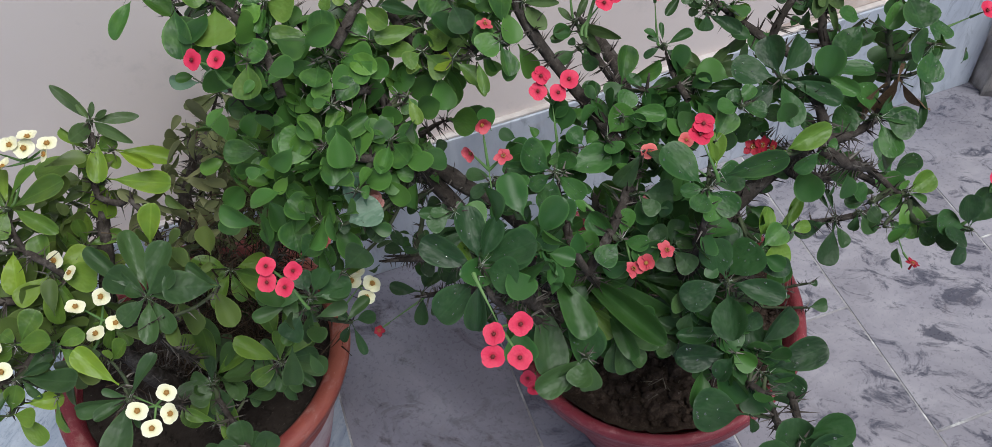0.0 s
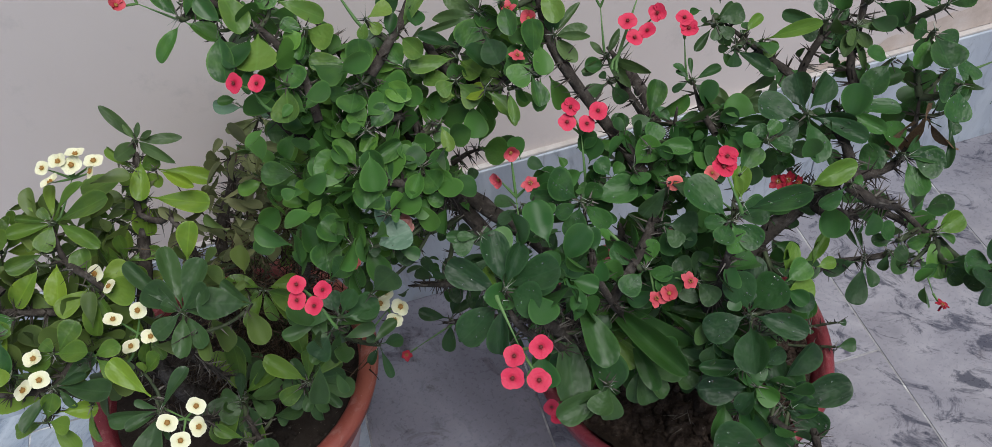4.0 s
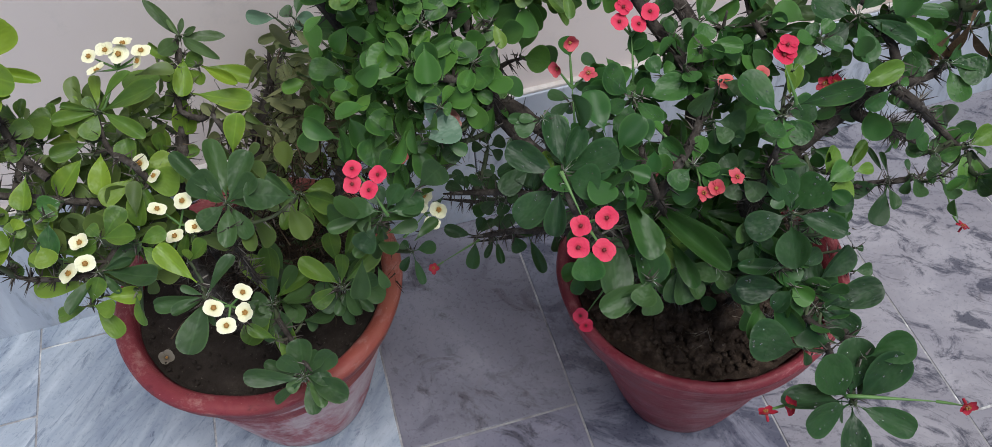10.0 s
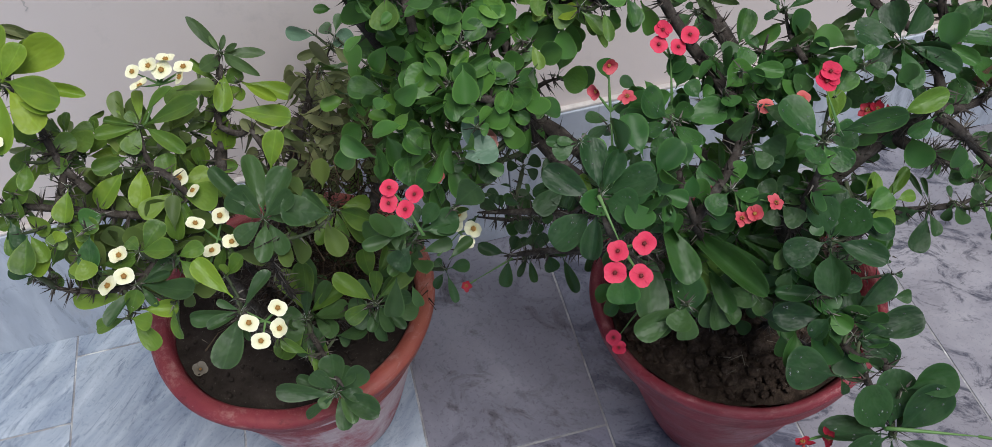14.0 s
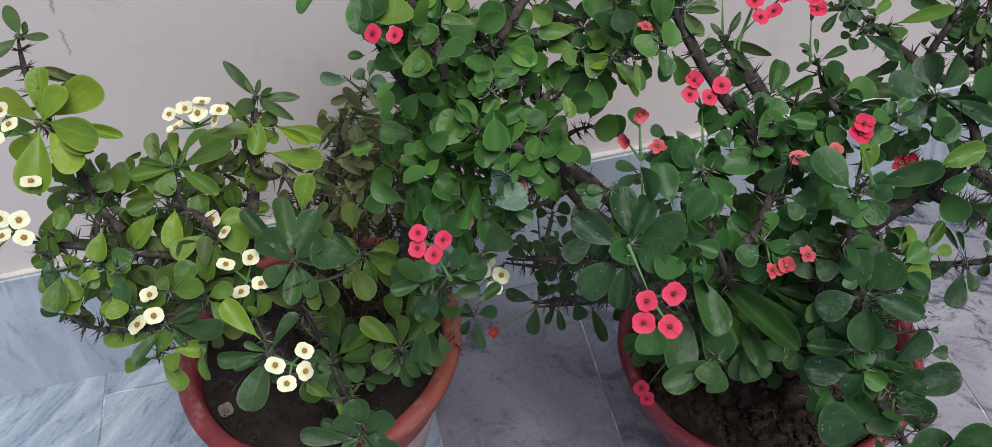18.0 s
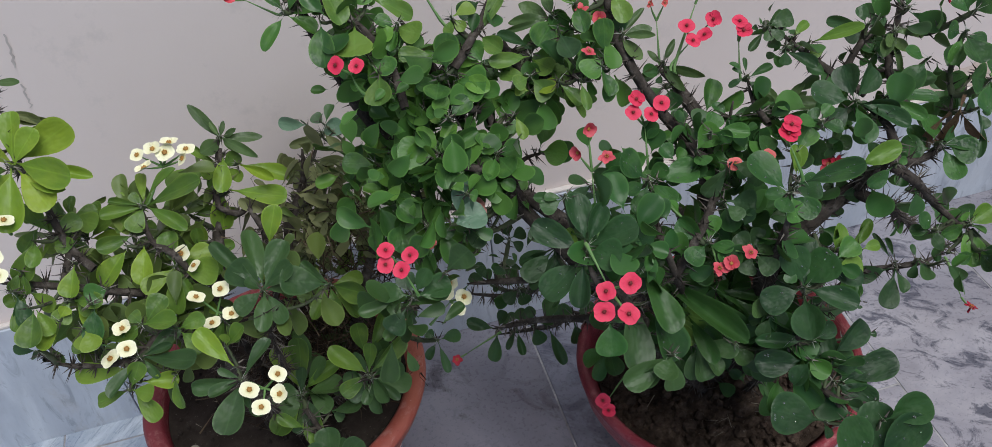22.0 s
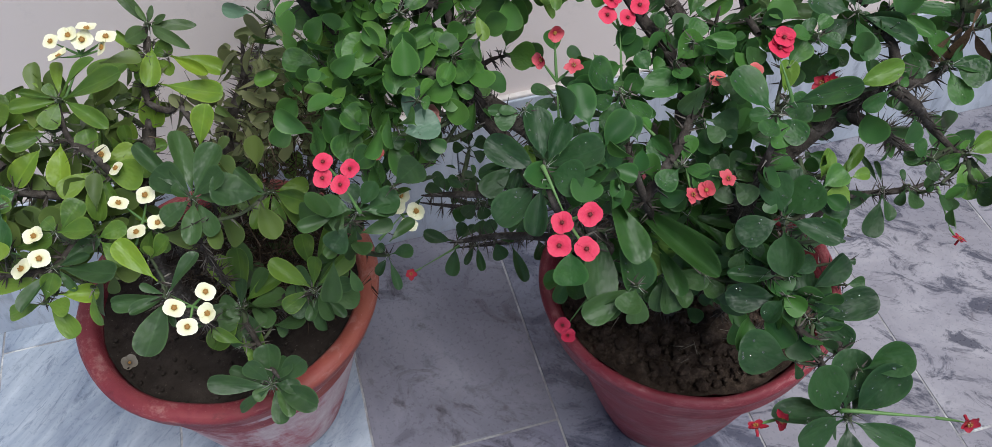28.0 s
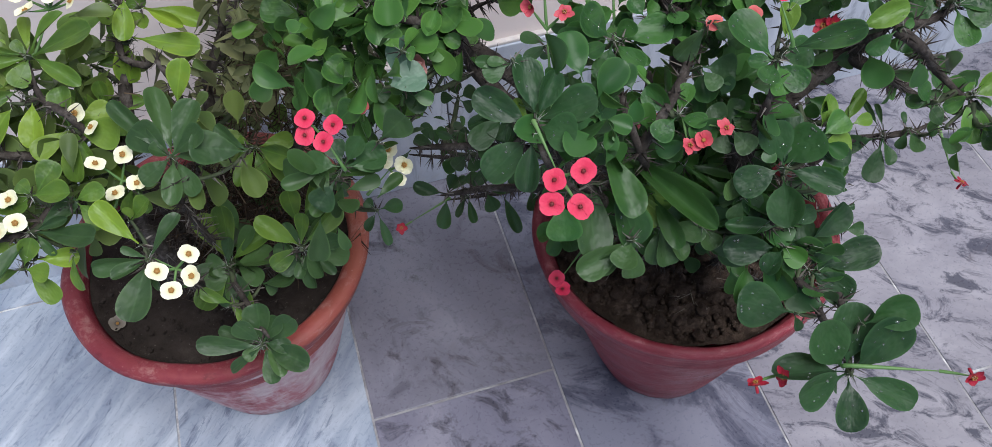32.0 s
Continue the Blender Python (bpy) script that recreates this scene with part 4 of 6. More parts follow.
right_plant.branch((0.255, 0.739, 0.678), (0.259, 0.776, 0.692), (0.278, 0.802, 0.702), (0.294, 0.823, 0.724), (0.309, 0.850, 0.751), r=(0.0043, 0.0026), thorns=700, leaves=4)
right_plant.branch((0.221, 0.789, 0.684), (0.232, 0.794, 0.705), (0.256, 0.805, 0.718), (0.277, 0.800, 0.717), r=(0.0036, 0.0026), thorns=700, leaves=4)
red_plant.branch((0.100, 0.860, 0.235), (-0.025, 0.835, 0.489), (-0.053, 0.873, 0.515), (-0.066, 0.898, 0.534), (-0.088, 0.840, 0.625), r=(0.0110, 0.0060), thorns=420, leaves=4)
red_plant.branch((-0.087, 0.830, 0.616), (-0.089, 0.863, 0.644), (-0.093, 0.887, 0.663), (-0.116, 0.880, 0.679), (-0.140, 0.879, 0.674), r=(0.0058, 0.0034), thorns=600, leaves=4)
red_plant.branch((-0.088, 0.840, 0.625), (-0.129, 0.840, 0.644), (-0.150, 0.855, 0.652), (-0.179, 0.904, 0.612), (-0.193, 0.942, 0.641), r=(0.0043, 0.0030), thorns=600, leaves=4)
red_plant.branch((-0.062, 0.927, 0.558), (-0.044, 0.930, 0.563), (-0.028, 0.929, 0.566), r=(0.0032, 0.0023), thorns=700, leaves=4)
red_plant.branch((-0.118, 0.896, 0.716), (-0.096, 0.911, 0.733), (-0.074, 0.945, 0.734), (-0.046, 0.974, 0.765), r=(0.0047, 0.0034), thorns=500, leaves=4)
red_plant.branch((0.074, 0.755, 0.653), (0.068, 0.813, 0.654), (0.056, 0.836, 0.672), (0.038, 0.857, 0.709), (0.033, 0.883, 0.732), (0.037, 0.913, 0.760), (0.042, 0.946, 0.791), r=(0.0058, 0.0041), thorns=600, leaves=4)
red_plant.branch((0.103, 0.787, 0.635), (0.112, 0.857, 0.624), (0.099, 0.887, 0.649), (0.095, 0.904, 0.664), r=(0.0043, 0.0030), thorns=700, leaves=4)
red_plant.branch((-0.065, 0.923, 0.715), (-0.051, 0.897, 0.693), (-0.020, 0.884, 0.686), (0.009, 0.859, 0.706), r=(0.0043, 0.0030), thorns=600, leaves=4)
red_plant.branch((-0.171, 0.881, 0.694), (-0.175, 0.917, 0.725), (-0.197, 0.935, 0.760), (-0.228, 0.960, 0.779), (-0.259, 0.970, 0.766), r=(0.0043, 0.0030), thorns=500, leaves=4)
bushy_plant.branch((-0.310, 1.020, 0.235), (-0.326, 1.067, 0.407), (-0.300, 1.106, 0.443), (-0.272, 1.135, 0.472), (-0.253, 1.154, 0.494), r=(0.0050, 0.0030), thorns=900)
white_plant.branch((-0.370, 0.970, 0.240), (-0.335, 0.945, 0.539), (-0.356, 0.964, 0.551), (-0.375, 0.976, 0.557), (-0.367, 1.009, 0.587), (-0.357, 1.020, 0.613), r=(0.0043, 0.0030), thorns=500)
white_plant.branch((-0.380, 0.960, 0.240), (-0.408, 0.889, 0.554), (-0.438, 0.919, 0.578), (-0.440, 0.948, 0.602), r=(0.0050, 0.0030), thorns=500)
white_plant.branch((-0.360, 0.950, 0.240), (-0.345, 0.820, 0.516), (-0.344, 0.850, 0.540), r=(0.0043, 0.0026), thorns=500)
white_plant.branch((-0.370, 0.920, 0.240), (-0.374, 0.763, 0.502), (-0.377, 0.773, 0.510), r=(0.0043, 0.0026), thorns=500)
white_plant.branch((-0.360, 0.920, 0.240), (-0.345, 0.854, 0.348), (-0.328, 0.798, 0.360), (-0.326, 0.770, 0.337), r=(0.0043, 0.0026), thorns=500)
white_plant.branch((-0.340, 0.930, 0.240), (-0.284, 0.841, 0.377), (-0.265, 0.843, 0.382), r=(0.0043, 0.0026), thorns=500)
white_plant.branch((-0.390, 0.950, 0.240), (-0.434, 0.848, 0.516), (-0.470, 0.820, 0.524), (-0.530, 0.832, 0.524), (-0.553, 0.844, 0.530), r=(0.0050, 0.0026), thorns=900)
white_plant.branch((-0.431, 0.898, 0.521), (-0.484, 0.898, 0.544), (-0.524, 0.890, 0.574), (-0.576, 0.891, 0.597), r=(0.0045, 0.0032), thorns=1100)
white_plant.branch((-0.492, 0.896, 0.581), (-0.510, 0.916, 0.599), (-0.520, 0.942, 0.635), (-0.526, 0.950, 0.683), (-0.535, 0.983, 0.719), (-0.531, 0.995, 0.744), r=(0.0040, 0.0030), thorns=900)
white_plant.branch((-0.517, 0.875, 0.588), (-0.511, 0.913, 0.595), (-0.518, 0.969, 0.592), r=(0.0036, 0.0023), thorns=900)
right_plant.branch((0.137, 0.765, 0.672), (0.137, 0.796, 0.677), (0.137, 0.812, 0.692), r=(0.0029, 0.0023), thorns=500, leaves=4)

# crowded inner leaves
red_plant.thicket((-0.182, 0.933, 0.707), (0.034, 0.049, 0.039), 88, "fresh", 0.026)
red_plant.thicket((-0.148, 0.897, 0.680), (0.040, 0.041, 0.027), 66, "fresh", 0.024)
red_plant.thicket((-0.104, 0.922, 0.676), (0.032, 0.036, 0.021), 49, "fresh", 0.026)
red_plant.thicket((-0.038, 0.908, 0.673), (0.032, 0.029, 0.012), 44, "fresh", 0.026)
red_plant.thicket((-0.209, 0.974, 0.763), (0.031, 0.037, 0.022), 44, "fresh", 0.024)
red_plant.thicket((-0.140, 0.862, 0.629), (0.052, 0.044, 0.033), 132, "fresh", 0.025)
red_plant.thicket((-0.197, 0.927, 0.595), (0.044, 0.046, 0.035), 88, "fresh", 0.024)
red_plant.thicket((0.017, 0.900, 0.714), (0.020, 0.040, 0.027), 33, "fresh", 0.024)
right_plant.thicket((0.054, 0.777, 0.639), (0.061, 0.037, 0.022), 70, "round", 0.022)
right_plant.thicket((0.138, 0.781, 0.656), (0.061, 0.032, 0.015), 60, "round", 0.021)
right_plant.thicket((0.206, 0.741, 0.682), (0.042, 0.033, 0.017), 22, "round", 0.022)
right_plant.thicket((0.325, 0.756, 0.669), (0.019, 0.036, 0.022), 20, "round", 0.021)
right_plant.thicket((0.269, 0.815, 0.698), (0.028, 0.040, 0.027), 22, "round", 0.017)
right_plant.thicket((0.183, 0.848, 0.701), (0.023, 0.032, 0.016), 18, "round", 0.016)
red_plant.thicket((-0.179, 0.847, 0.565), (0.036, 0.036, 0.022), 46, "fresh", 0.026)
red_plant.thicket((-0.103, 0.872, 0.618), (0.024, 0.036, 0.021), 40, "fresh", 0.023)
white_plant.thicket((-0.513, 0.866, 0.525), (0.042, 0.036, 0.022), 26, "oblong", 0.034)
white_plant.thicket((-0.453, 0.883, 0.511), (0.050, 0.042, 0.030), 60, "oblong", 0.034)
white_plant.thicket((-0.490, 0.937, 0.513), (0.038, 0.043, 0.031), 30, "oblong", 0.034)
white_plant.thicket((-0.422, 1.001, 0.540), (0.040, 0.036, 0.021), 30, "oblong", 0.034)
white_plant.thicket((-0.533, 1.011, 0.538), (0.026, 0.036, 0.021), 14, "oblong", 0.032)
white_plant.thicket((-0.313, 0.865, 0.528), (0.043, 0.037, 0.022), 20, "oblong", 0.032)
white_plant.thicket((-0.341, 0.890, 0.347), (0.043, 0.037, 0.023), 10, "deep", 0.034)
white_plant.thicket((-0.269, 0.862, 0.367), (0.035, 0.035, 0.020), 8, "deep", 0.032)
bushy_plant.thicket((-0.268, 1.106, 0.418), (0.059, 0.055, 0.047), 120, "dull", 0.026)
bushy_plant.thicket((-0.300, 1.066, 0.371), (0.051, 0.041, 0.028), 60, "dull", 0.026)
bushy_plant.thicket((-0.213, 0.799, 0.519), (0.024, 0.034, 0.019), 30, "deep", 0.030)
right_plant.thicket((0.067, 0.734, 0.527), (0.065, 0.045, 0.033), 110, "round", 0.028)
right_plant.thicket((0.114, 0.653, 0.513), (0.029, 0.041, 0.027), 45, "round", 0.032)
right_plant.thicket((-0.027, 0.695, 0.651), (0.040, 0.038, 0.024), 50, "round", 0.027)
right_plant.thicket((0.108, 0.714, 0.610), (0.049, 0.036, 0.022), 70, "round", 0.022)
right_plant.thicket((0.100, 0.773, 0.643), (0.039, 0.035, 0.020), 30, "round", 0.021)
right_plant.thicket((0.162, 0.687, 0.572), (0.022, 0.033, 0.018), 16, "round", 0.022)
right_plant.thicket((0.316, 0.698, 0.543), (0.024, 0.034, 0.019), 14, "round", 0.019)
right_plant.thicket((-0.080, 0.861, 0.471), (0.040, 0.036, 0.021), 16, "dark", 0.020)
white_plant.thicket((-0.425, 0.916, 0.452), (0.09, 0.06, 0.05), 42, "oblong", 0.034)
white_plant.thicket((-0.482, 0.962, 0.534), (0.07, 0.03, 0.06), 31, "oblong", 0.034)
bushy_plant.thicket((-0.259, 0.974, 0.520), (0.085, 0.05, 0.075), 110, "dull", 0.028)

# ---- leafy shoots and flowers ----
shoot(white_plant, "oblong", (-0.438, 0.941, 0.609), 106, 38, 68, 147, 35, 49, 56, 44, 53, 175, 33, 45, -167, 41, 70, -110, 27, 134, -26, 46, 77, 17, 69, 57, 138, 17, 111, -137, 36, 72)
shoot(white_plant, "sunny", (-0.462, 0.917, 0.583), -125, 42, 123)
shoot(white_plant, "sunny", (-0.447, 0.918, 0.585), -89, 41, 113)
shoot(white_plant, "oblong", (-0.455, 0.927, 0.588), -152, 34, 94)
shoot(white_plant, "oblong", (-0.374, 1.005, 0.592), -152, 48, 112)
shoot(white_plant, "sunny", (-0.358, 1.013, 0.598), -79, 42, 94)
shoot(white_plant, "sunny", (-0.345, 0.989, 0.599), -13, 51, 72, -27, 46, 45)
shoot(white_plant, "sunny", (-0.360, 0.976, 0.577), -7, 61, 65)
shoot(white_plant, "sunny", (-0.371, 0.990, 0.577), -88, 45, 123)
shoot(white_plant, "oblong", (-0.363, 0.999, 0.592), 29, 22, 167, 146, 43, 46, -124, 24, 130, -155, 20, 138, -28, 25, 100)
shoot(white_plant, "narrow", (-0.356, 1.016, 0.617), 132, 48, 80, 4, 40, 97, -29, 48, 80, -136, 26, 190, 74, 16, 119, -37, 28, 93, 26, 18, 120, 124, 17, 111)
shoot(white_plant, "oblong", (-0.511, 0.970, 0.562), 41, 32, 87, 157, 16, 136, 78, 34, 72, 145, 43, 95, -161, 24, 138, 8, 29, 94)
shoot(white_plant, "sunny", (-0.521, 0.939, 0.556), -101, 33, 127)
shoot(white_plant, "oblong", (-0.495, 0.912, 0.543), -142, 29, 168)
shoot(white_plant, "oblong", (-0.525, 0.962, 0.573), -139, 21, 166, -34, 21, 131)
shoot(white_plant, "oblong", (-0.420, 0.889, 0.566), -143, 37, 99, -90, 43, 109, -68, 33, 95, 33, 34, 132, -7, 42, 124, 108, 34, 148, 8, 17, 165)
shoot(white_plant, "oblong", (-0.454, 0.828, 0.559), 61, 29, 173, 4, 38, 100, 138, 14, 190)
shoot(white_plant, "oblong", (-0.426, 0.818, 0.552), -42, 29, 133, 24, 26, 136)
shoot(white_plant, "sunny", (-0.505, 0.832, 0.548), 98, 35, 101)
shoot(white_plant, "oblong", (-0.568, 0.890, 0.499), 71, 35, 116, 44, 52, 63, 112, 26, 146, -36, 24, 103)
shoot(white_plant, "oblong", (-0.499, 0.837, 0.544), 9, 39, 84, -162, 25, 91)
shoot(white_plant, "deep", (-0.463, 0.808, 0.539), 39, 39, 92, -6, 55, 83, 18, 30, 63, -122, 42, 79, -51, 23, 97)
shoot(white_plant, "oblong", (-0.477, 0.810, 0.524), -177, 53, 87)
shoot(white_plant, "oblong", (-0.478, 0.788, 0.520), -160, 38, 83, -11, 24, 130, -48, 36, 93, 66, 26, 126)
shoot(white_plant, "sunny", (-0.470, 0.796, 0.518), 4, 33, 93)
shoot(white_plant, "oblong", (-0.435, 0.787, 0.526), -71, 29, 157)
shoot(white_plant, "deep", (-0.341, 0.837, 0.556), 100, 60, 84, 67, 50, 102, 140, 65, 61, 143, 38, 163, -144, 31, 144, -84, 36, 118, -55, 38, 88, 9, 31, 115, 35, 40, 99, 152, 18, 158)
shoot(white_plant, "sunny", (-0.327, 0.877, 0.573), 80, 36, 116)
shoot(white_plant, "sunny", (-0.378, 0.772, 0.531), 139, 47, 88)
shoot(white_plant, "deep", (-0.375, 0.763, 0.523), -172, 44, 77, -150, 31, 81, -100, 49, 114, 59, 41, 81, 157, 21, 78, -73, 25, 100)
shoot(white_plant, "oblong", (-0.385, 0.797, 0.534), 45, 27, 113, 84, 11, 188)
shoot(white_plant, "oblong", (-0.344, 0.863, 0.363), 113, 57, 90, 82, 66, 63, 41, 49, 82, -65, 60, 76, -119, 50, 112)
shoot(white_plant, "deep", (-0.343, 0.854, 0.368), 12, 45, 132, -98, 43, 117, 89, 29, 125, 160, 23, 160, -65, 34, 127)
shoot(white_plant, "deep", (-0.318, 0.839, 0.345), 10, 40, 110, -29, 15, 190)
shoot(white_plant, "deep", (-0.325, 0.764, 0.348), 175, 59, 74, 160, 45, 65, 100, 40, 153, 40, 46, 97, -15, 46, 128, -76, 38, 96, -142, 42, 65, 122, 32, 69)
shoot(white_plant, "oblong", (-0.345, 0.803, 0.373), 155, 29, 101, -47, 22, 131)
shoot(white_plant, "oblong", (-0.265, 0.834, 0.397), 144, 45, 99, 46, 53, 79, -144, 36, 101, 84, 32, 101)
shoot(white_plant, "deep", (-0.264, 0.838, 0.384), -8, 42, 117, -73, 38, 111, 38, 37, 107, -100, 27, 108, 177, 29, 136, -35, 37, 71)
shoot(white_plant, "oblong", (-0.265, 0.855, 0.404), 107, 35, 126)
shoot(white_plant, "oblong", (-0.259, 0.859, 0.402), 65, 46, 85)
shoot(bushy_plant, "dark", (-0.204, 0.787, 0.548), 16, 36, 153, 171, 32, 181, 115, 23, 190, 0, 32, 88, 55, 29, 117)
shoot(bushy_plant, "dark", (-0.212, 0.775, 0.549), -123, 27, 188)
shoot(bushy_plant, "dark", (-0.184, 0.842, 0.413), 13, 25, 133, -73, 36, 60, 141, 13, 190, -118, 22, 120)
shoot(white_plant, "oblong", (-0.300, 1.002, 0.371), -98, 47, 111)
shoot(white_plant, "deep", (-0.279, 0.825, 0.554), 177, 45, 126, 146, 32, 114)
shoot(white_plant, "oblong", (-0.232, 0.974, 0.361), -153, 46, 102, -129, 22, 150)
shoot(white_plant, "oblong", (-0.289, 1.023, 0.387), 167, 42, 100)
shoot(white_plant, "oblong", (-0.253, 1.017, 0.382), 130, 25, 150, 46, 26, 160, 55, 48, 91, -171, 20, 151)
shoot(bushy_plant, "dull", (-0.252, 1.139, 0.507), -158, 44, 84, -45, 33, 112, -135, 33, 99)
shoot(red_plant, "pale", (-0.268, 1.160, 0.508), 177, 35, 95)
shoot(red_plant, "pale", (-0.257, 1.143, 0.503), 30, 31, 110)
shoot(red_plant, "dark", (-0.246, 1.148, 0.510), 140, 19, 190, 77, 27, 116)
shoot(bushy_plant, "dull", (-0.272, 1.130, 0.477), -139, 39, 108, -44, 30, 126, -163, 22, 131, -55, 50, 62, -99, 54, 76, -39, 58, 72, -77, 53, 70, -14, 53, 63)
shoot(bushy_plant, "dull", (-0.255, 1.063, 0.431), 176, 49, 68, 27, 35, 106, 146, 28, 117, 56, 28, 131)
shoot(bushy_plant, "dull", (-0.246, 1.051, 0.427), -158, 37, 122, -38, 29, 128)
shoot(bushy_plant, "oblong", (-0.198, 1.049, 0.420), 177, 40, 117)
shoot(red_plant, "fresh", (-0.194, 0.936, 0.647), -174, 28, 127, 25, 30, 110, 56, 27, 75, -109, 32, 50)
shoot(red_plant, "spoon", (-0.188, 0.961, 0.682), -91, 34, 183)
shoot(red_plant, "spoon", (-0.189, 0.937, 0.643), -88, 33, 160)
shoot(red_plant, "fresh", (-0.207, 0.898, 0.628), 175, 32, 105, -100, 24, 57)
shoot(red_plant, "round", (-0.193, 0.910, 0.625), -102, 28, 121, -59, 31, 71)
shoot(red_plant, "fresh", (-0.150, 0.851, 0.657), 175, 38, 114, 67, 32, 78, -8, 34, 74, -74, 31, 123, 126, 30, 96, -35, 26, 101, 34, 41, 60, -128, 16, 109)
shoot(red_plant, "fresh", (-0.135, 0.863, 0.687), 49, 26, 124, 120, 19, 149, 156, 20, 87)
shoot(red_plant, "fresh", (-0.115, 0.898, 0.703), -24, 28, 105, -54, 21, 122)
shoot(red_plant, "spoon", (-0.153, 0.881, 0.691), -43, 19, 123)
shoot(red_plant, "fresh", (-0.078, 0.874, 0.668), -139, 18, 144, -54, 16, 139)
shoot(red_plant, "fresh", (-0.098, 0.841, 0.650), -143, 19, 126, 14, 22, 139, -54, 24, 137, 96, 23, 87, -106, 29, 73, -34, 27, 92, 156, 14, 125)
shoot(red_plant, "fresh", (-0.105, 0.824, 0.633), -15, 17, 136, -124, 15, 148)
shoot(red_plant, "fresh", (-0.137, 0.809, 0.639), 130, 19, 116, 50, 19, 125, -15, 9, 190)
shoot(red_plant, "pale", (-0.139, 0.800, 0.608), 103, 40, 107)
shoot(red_plant, "pale", (-0.156, 0.795, 0.619), 27, 32, 137)
shoot(red_plant, "fresh", (-0.175, 0.830, 0.592), 141, 31, 118, 130, 42, 56, 85, 28, 79)
shoot(red_plant, "fresh", (-0.203, 0.814, 0.570), 103, 32, 125, 37, 30, 91)
shoot(red_plant, "dark", (-0.145, 0.823, 0.586), -31, 27, 190, -156, 15, 190)
shoot(red_plant, "deep", (-0.170, 0.789, 0.567), 38, 32, 161)
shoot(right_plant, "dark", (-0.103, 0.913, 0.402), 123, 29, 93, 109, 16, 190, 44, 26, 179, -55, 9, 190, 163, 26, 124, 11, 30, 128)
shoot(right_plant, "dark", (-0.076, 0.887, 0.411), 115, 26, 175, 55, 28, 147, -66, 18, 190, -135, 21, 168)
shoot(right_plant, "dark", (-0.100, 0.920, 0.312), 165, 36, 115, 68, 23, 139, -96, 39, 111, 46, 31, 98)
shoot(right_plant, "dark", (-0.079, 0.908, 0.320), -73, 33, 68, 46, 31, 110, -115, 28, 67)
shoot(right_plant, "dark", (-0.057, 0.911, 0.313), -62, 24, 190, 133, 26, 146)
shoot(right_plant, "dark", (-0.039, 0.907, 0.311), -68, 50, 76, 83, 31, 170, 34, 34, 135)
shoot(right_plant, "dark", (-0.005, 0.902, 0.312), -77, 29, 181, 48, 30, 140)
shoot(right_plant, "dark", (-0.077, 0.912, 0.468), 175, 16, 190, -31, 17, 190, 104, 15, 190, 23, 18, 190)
shoot(right_plant, "dark", (-0.042, 0.847, 0.502), -162, 39, 99, 142, 32, 128, -107, 28, 137, -135, 47, 101, -81, 41, 94)
shoot(red_plant, "fresh", (-0.034, 0.918, 0.580), 73, 32, 101, -18, 30, 127)
shoot(red_plant, "spoon", (-0.073, 0.859, 0.676), -70, 22, 122)
shoot(red_plant, "sunny", (-0.052, 0.875, 0.687), 9, 23, 134, 170, 13, 190)
shoot(red_plant, "spoon", (-0.021, 0.875, 0.686), -55, 37, 46, -66, 23, 102)
shoot(red_plant, "fresh", (0.015, 0.844, 0.714), -94, 27, 83)
shoot(red_plant, "dark", (-0.054, 0.901, 0.545), 70, 20, 128, -53, 13, 131)
shoot(red_plant, "fresh", (-0.053, 0.916, 0.565), -106, 27, 112, -147, 22, 109)
shoot(right_plant, "round", (0.015, 0.748, 0.657), 142, 32, 119, -102, 29, 94, 171, 40, 47, -34, 31, 48, -47, 31, 63, -151, 24, 70, 42, 20, 92)
shoot(right_plant, "round", (0.021, 0.746, 0.657), 20, 39, 100)
shoot(right_plant, "dark", (-0.030, 0.758, 0.661), 169, 22, 146, -146, 23, 112)
shoot(right_plant, "dark", (-0.036, 0.755, 0.660), -40, 20, 171)
shoot(right_plant, "dark", (-0.076, 0.703, 0.703), 176, 15, 135, 51, 6, 190, 180, 24, 81, -153, 20, 149)
shoot(right_plant, "round", (0.065, 0.804, 0.659), 68, 21, 111, -143, 11, 152)
shoot(right_plant, "fresh", (0.099, 0.810, 0.663), 76, 33, 81, 32, 35, 63)
shoot(right_plant, "round", (0.078, 0.761, 0.682), 65, 21, 122, -17, 17, 106, -2, 30, 77)
shoot(right_plant, "round", (0.061, 0.752, 0.674), 52, 29, 116, -58, 14, 174)
shoot(right_plant, "round", (0.047, 0.761, 0.659), 133, 18, 126, 66, 13, 138)
shoot(right_plant, "round", (0.114, 0.796, 0.663), 23, 22, 103, 129, 18, 104, -45, 16, 139, -18, 27, 77)
shoot(right_plant, "dark", (0.069, 0.710, 0.648), -4, 27, 190, -49, 20, 155)
shoot(right_plant, "deep", (0.083, 0.730, 0.670), -128, 31, 139, -23, 20, 171)
shoot(right_plant, "round", (0.155, 0.785, 0.661), -178, 27, 81, -2, 35, 45, -46, 20, 96, 126, 16, 100)
shoot(right_plant, "narrow", (0.169, 0.797, 0.665), 22, 28, 107, 164, 25, 119, -3, 39, 120, 130, 20, 152, 43, 26, 98)
shoot(right_plant, "round", (0.152, 0.712, 0.708), -11, 18, 127, -175, 18, 112, 59, 15, 125, 115, 12, 156)
shoot(right_plant, "fresh", (0.125, 0.699, 0.693), 59, 26, 110)
shoot(right_plant, "lime", (0.119, 0.680, 0.684), 86, 27, 91, 103, 20, 65)
shoot(right_plant, "round", (0.195, 0.758, 0.642), -5, 22, 91)
shoot(right_plant, "round", (0.194, 0.734, 0.640), 161, 26, 137)
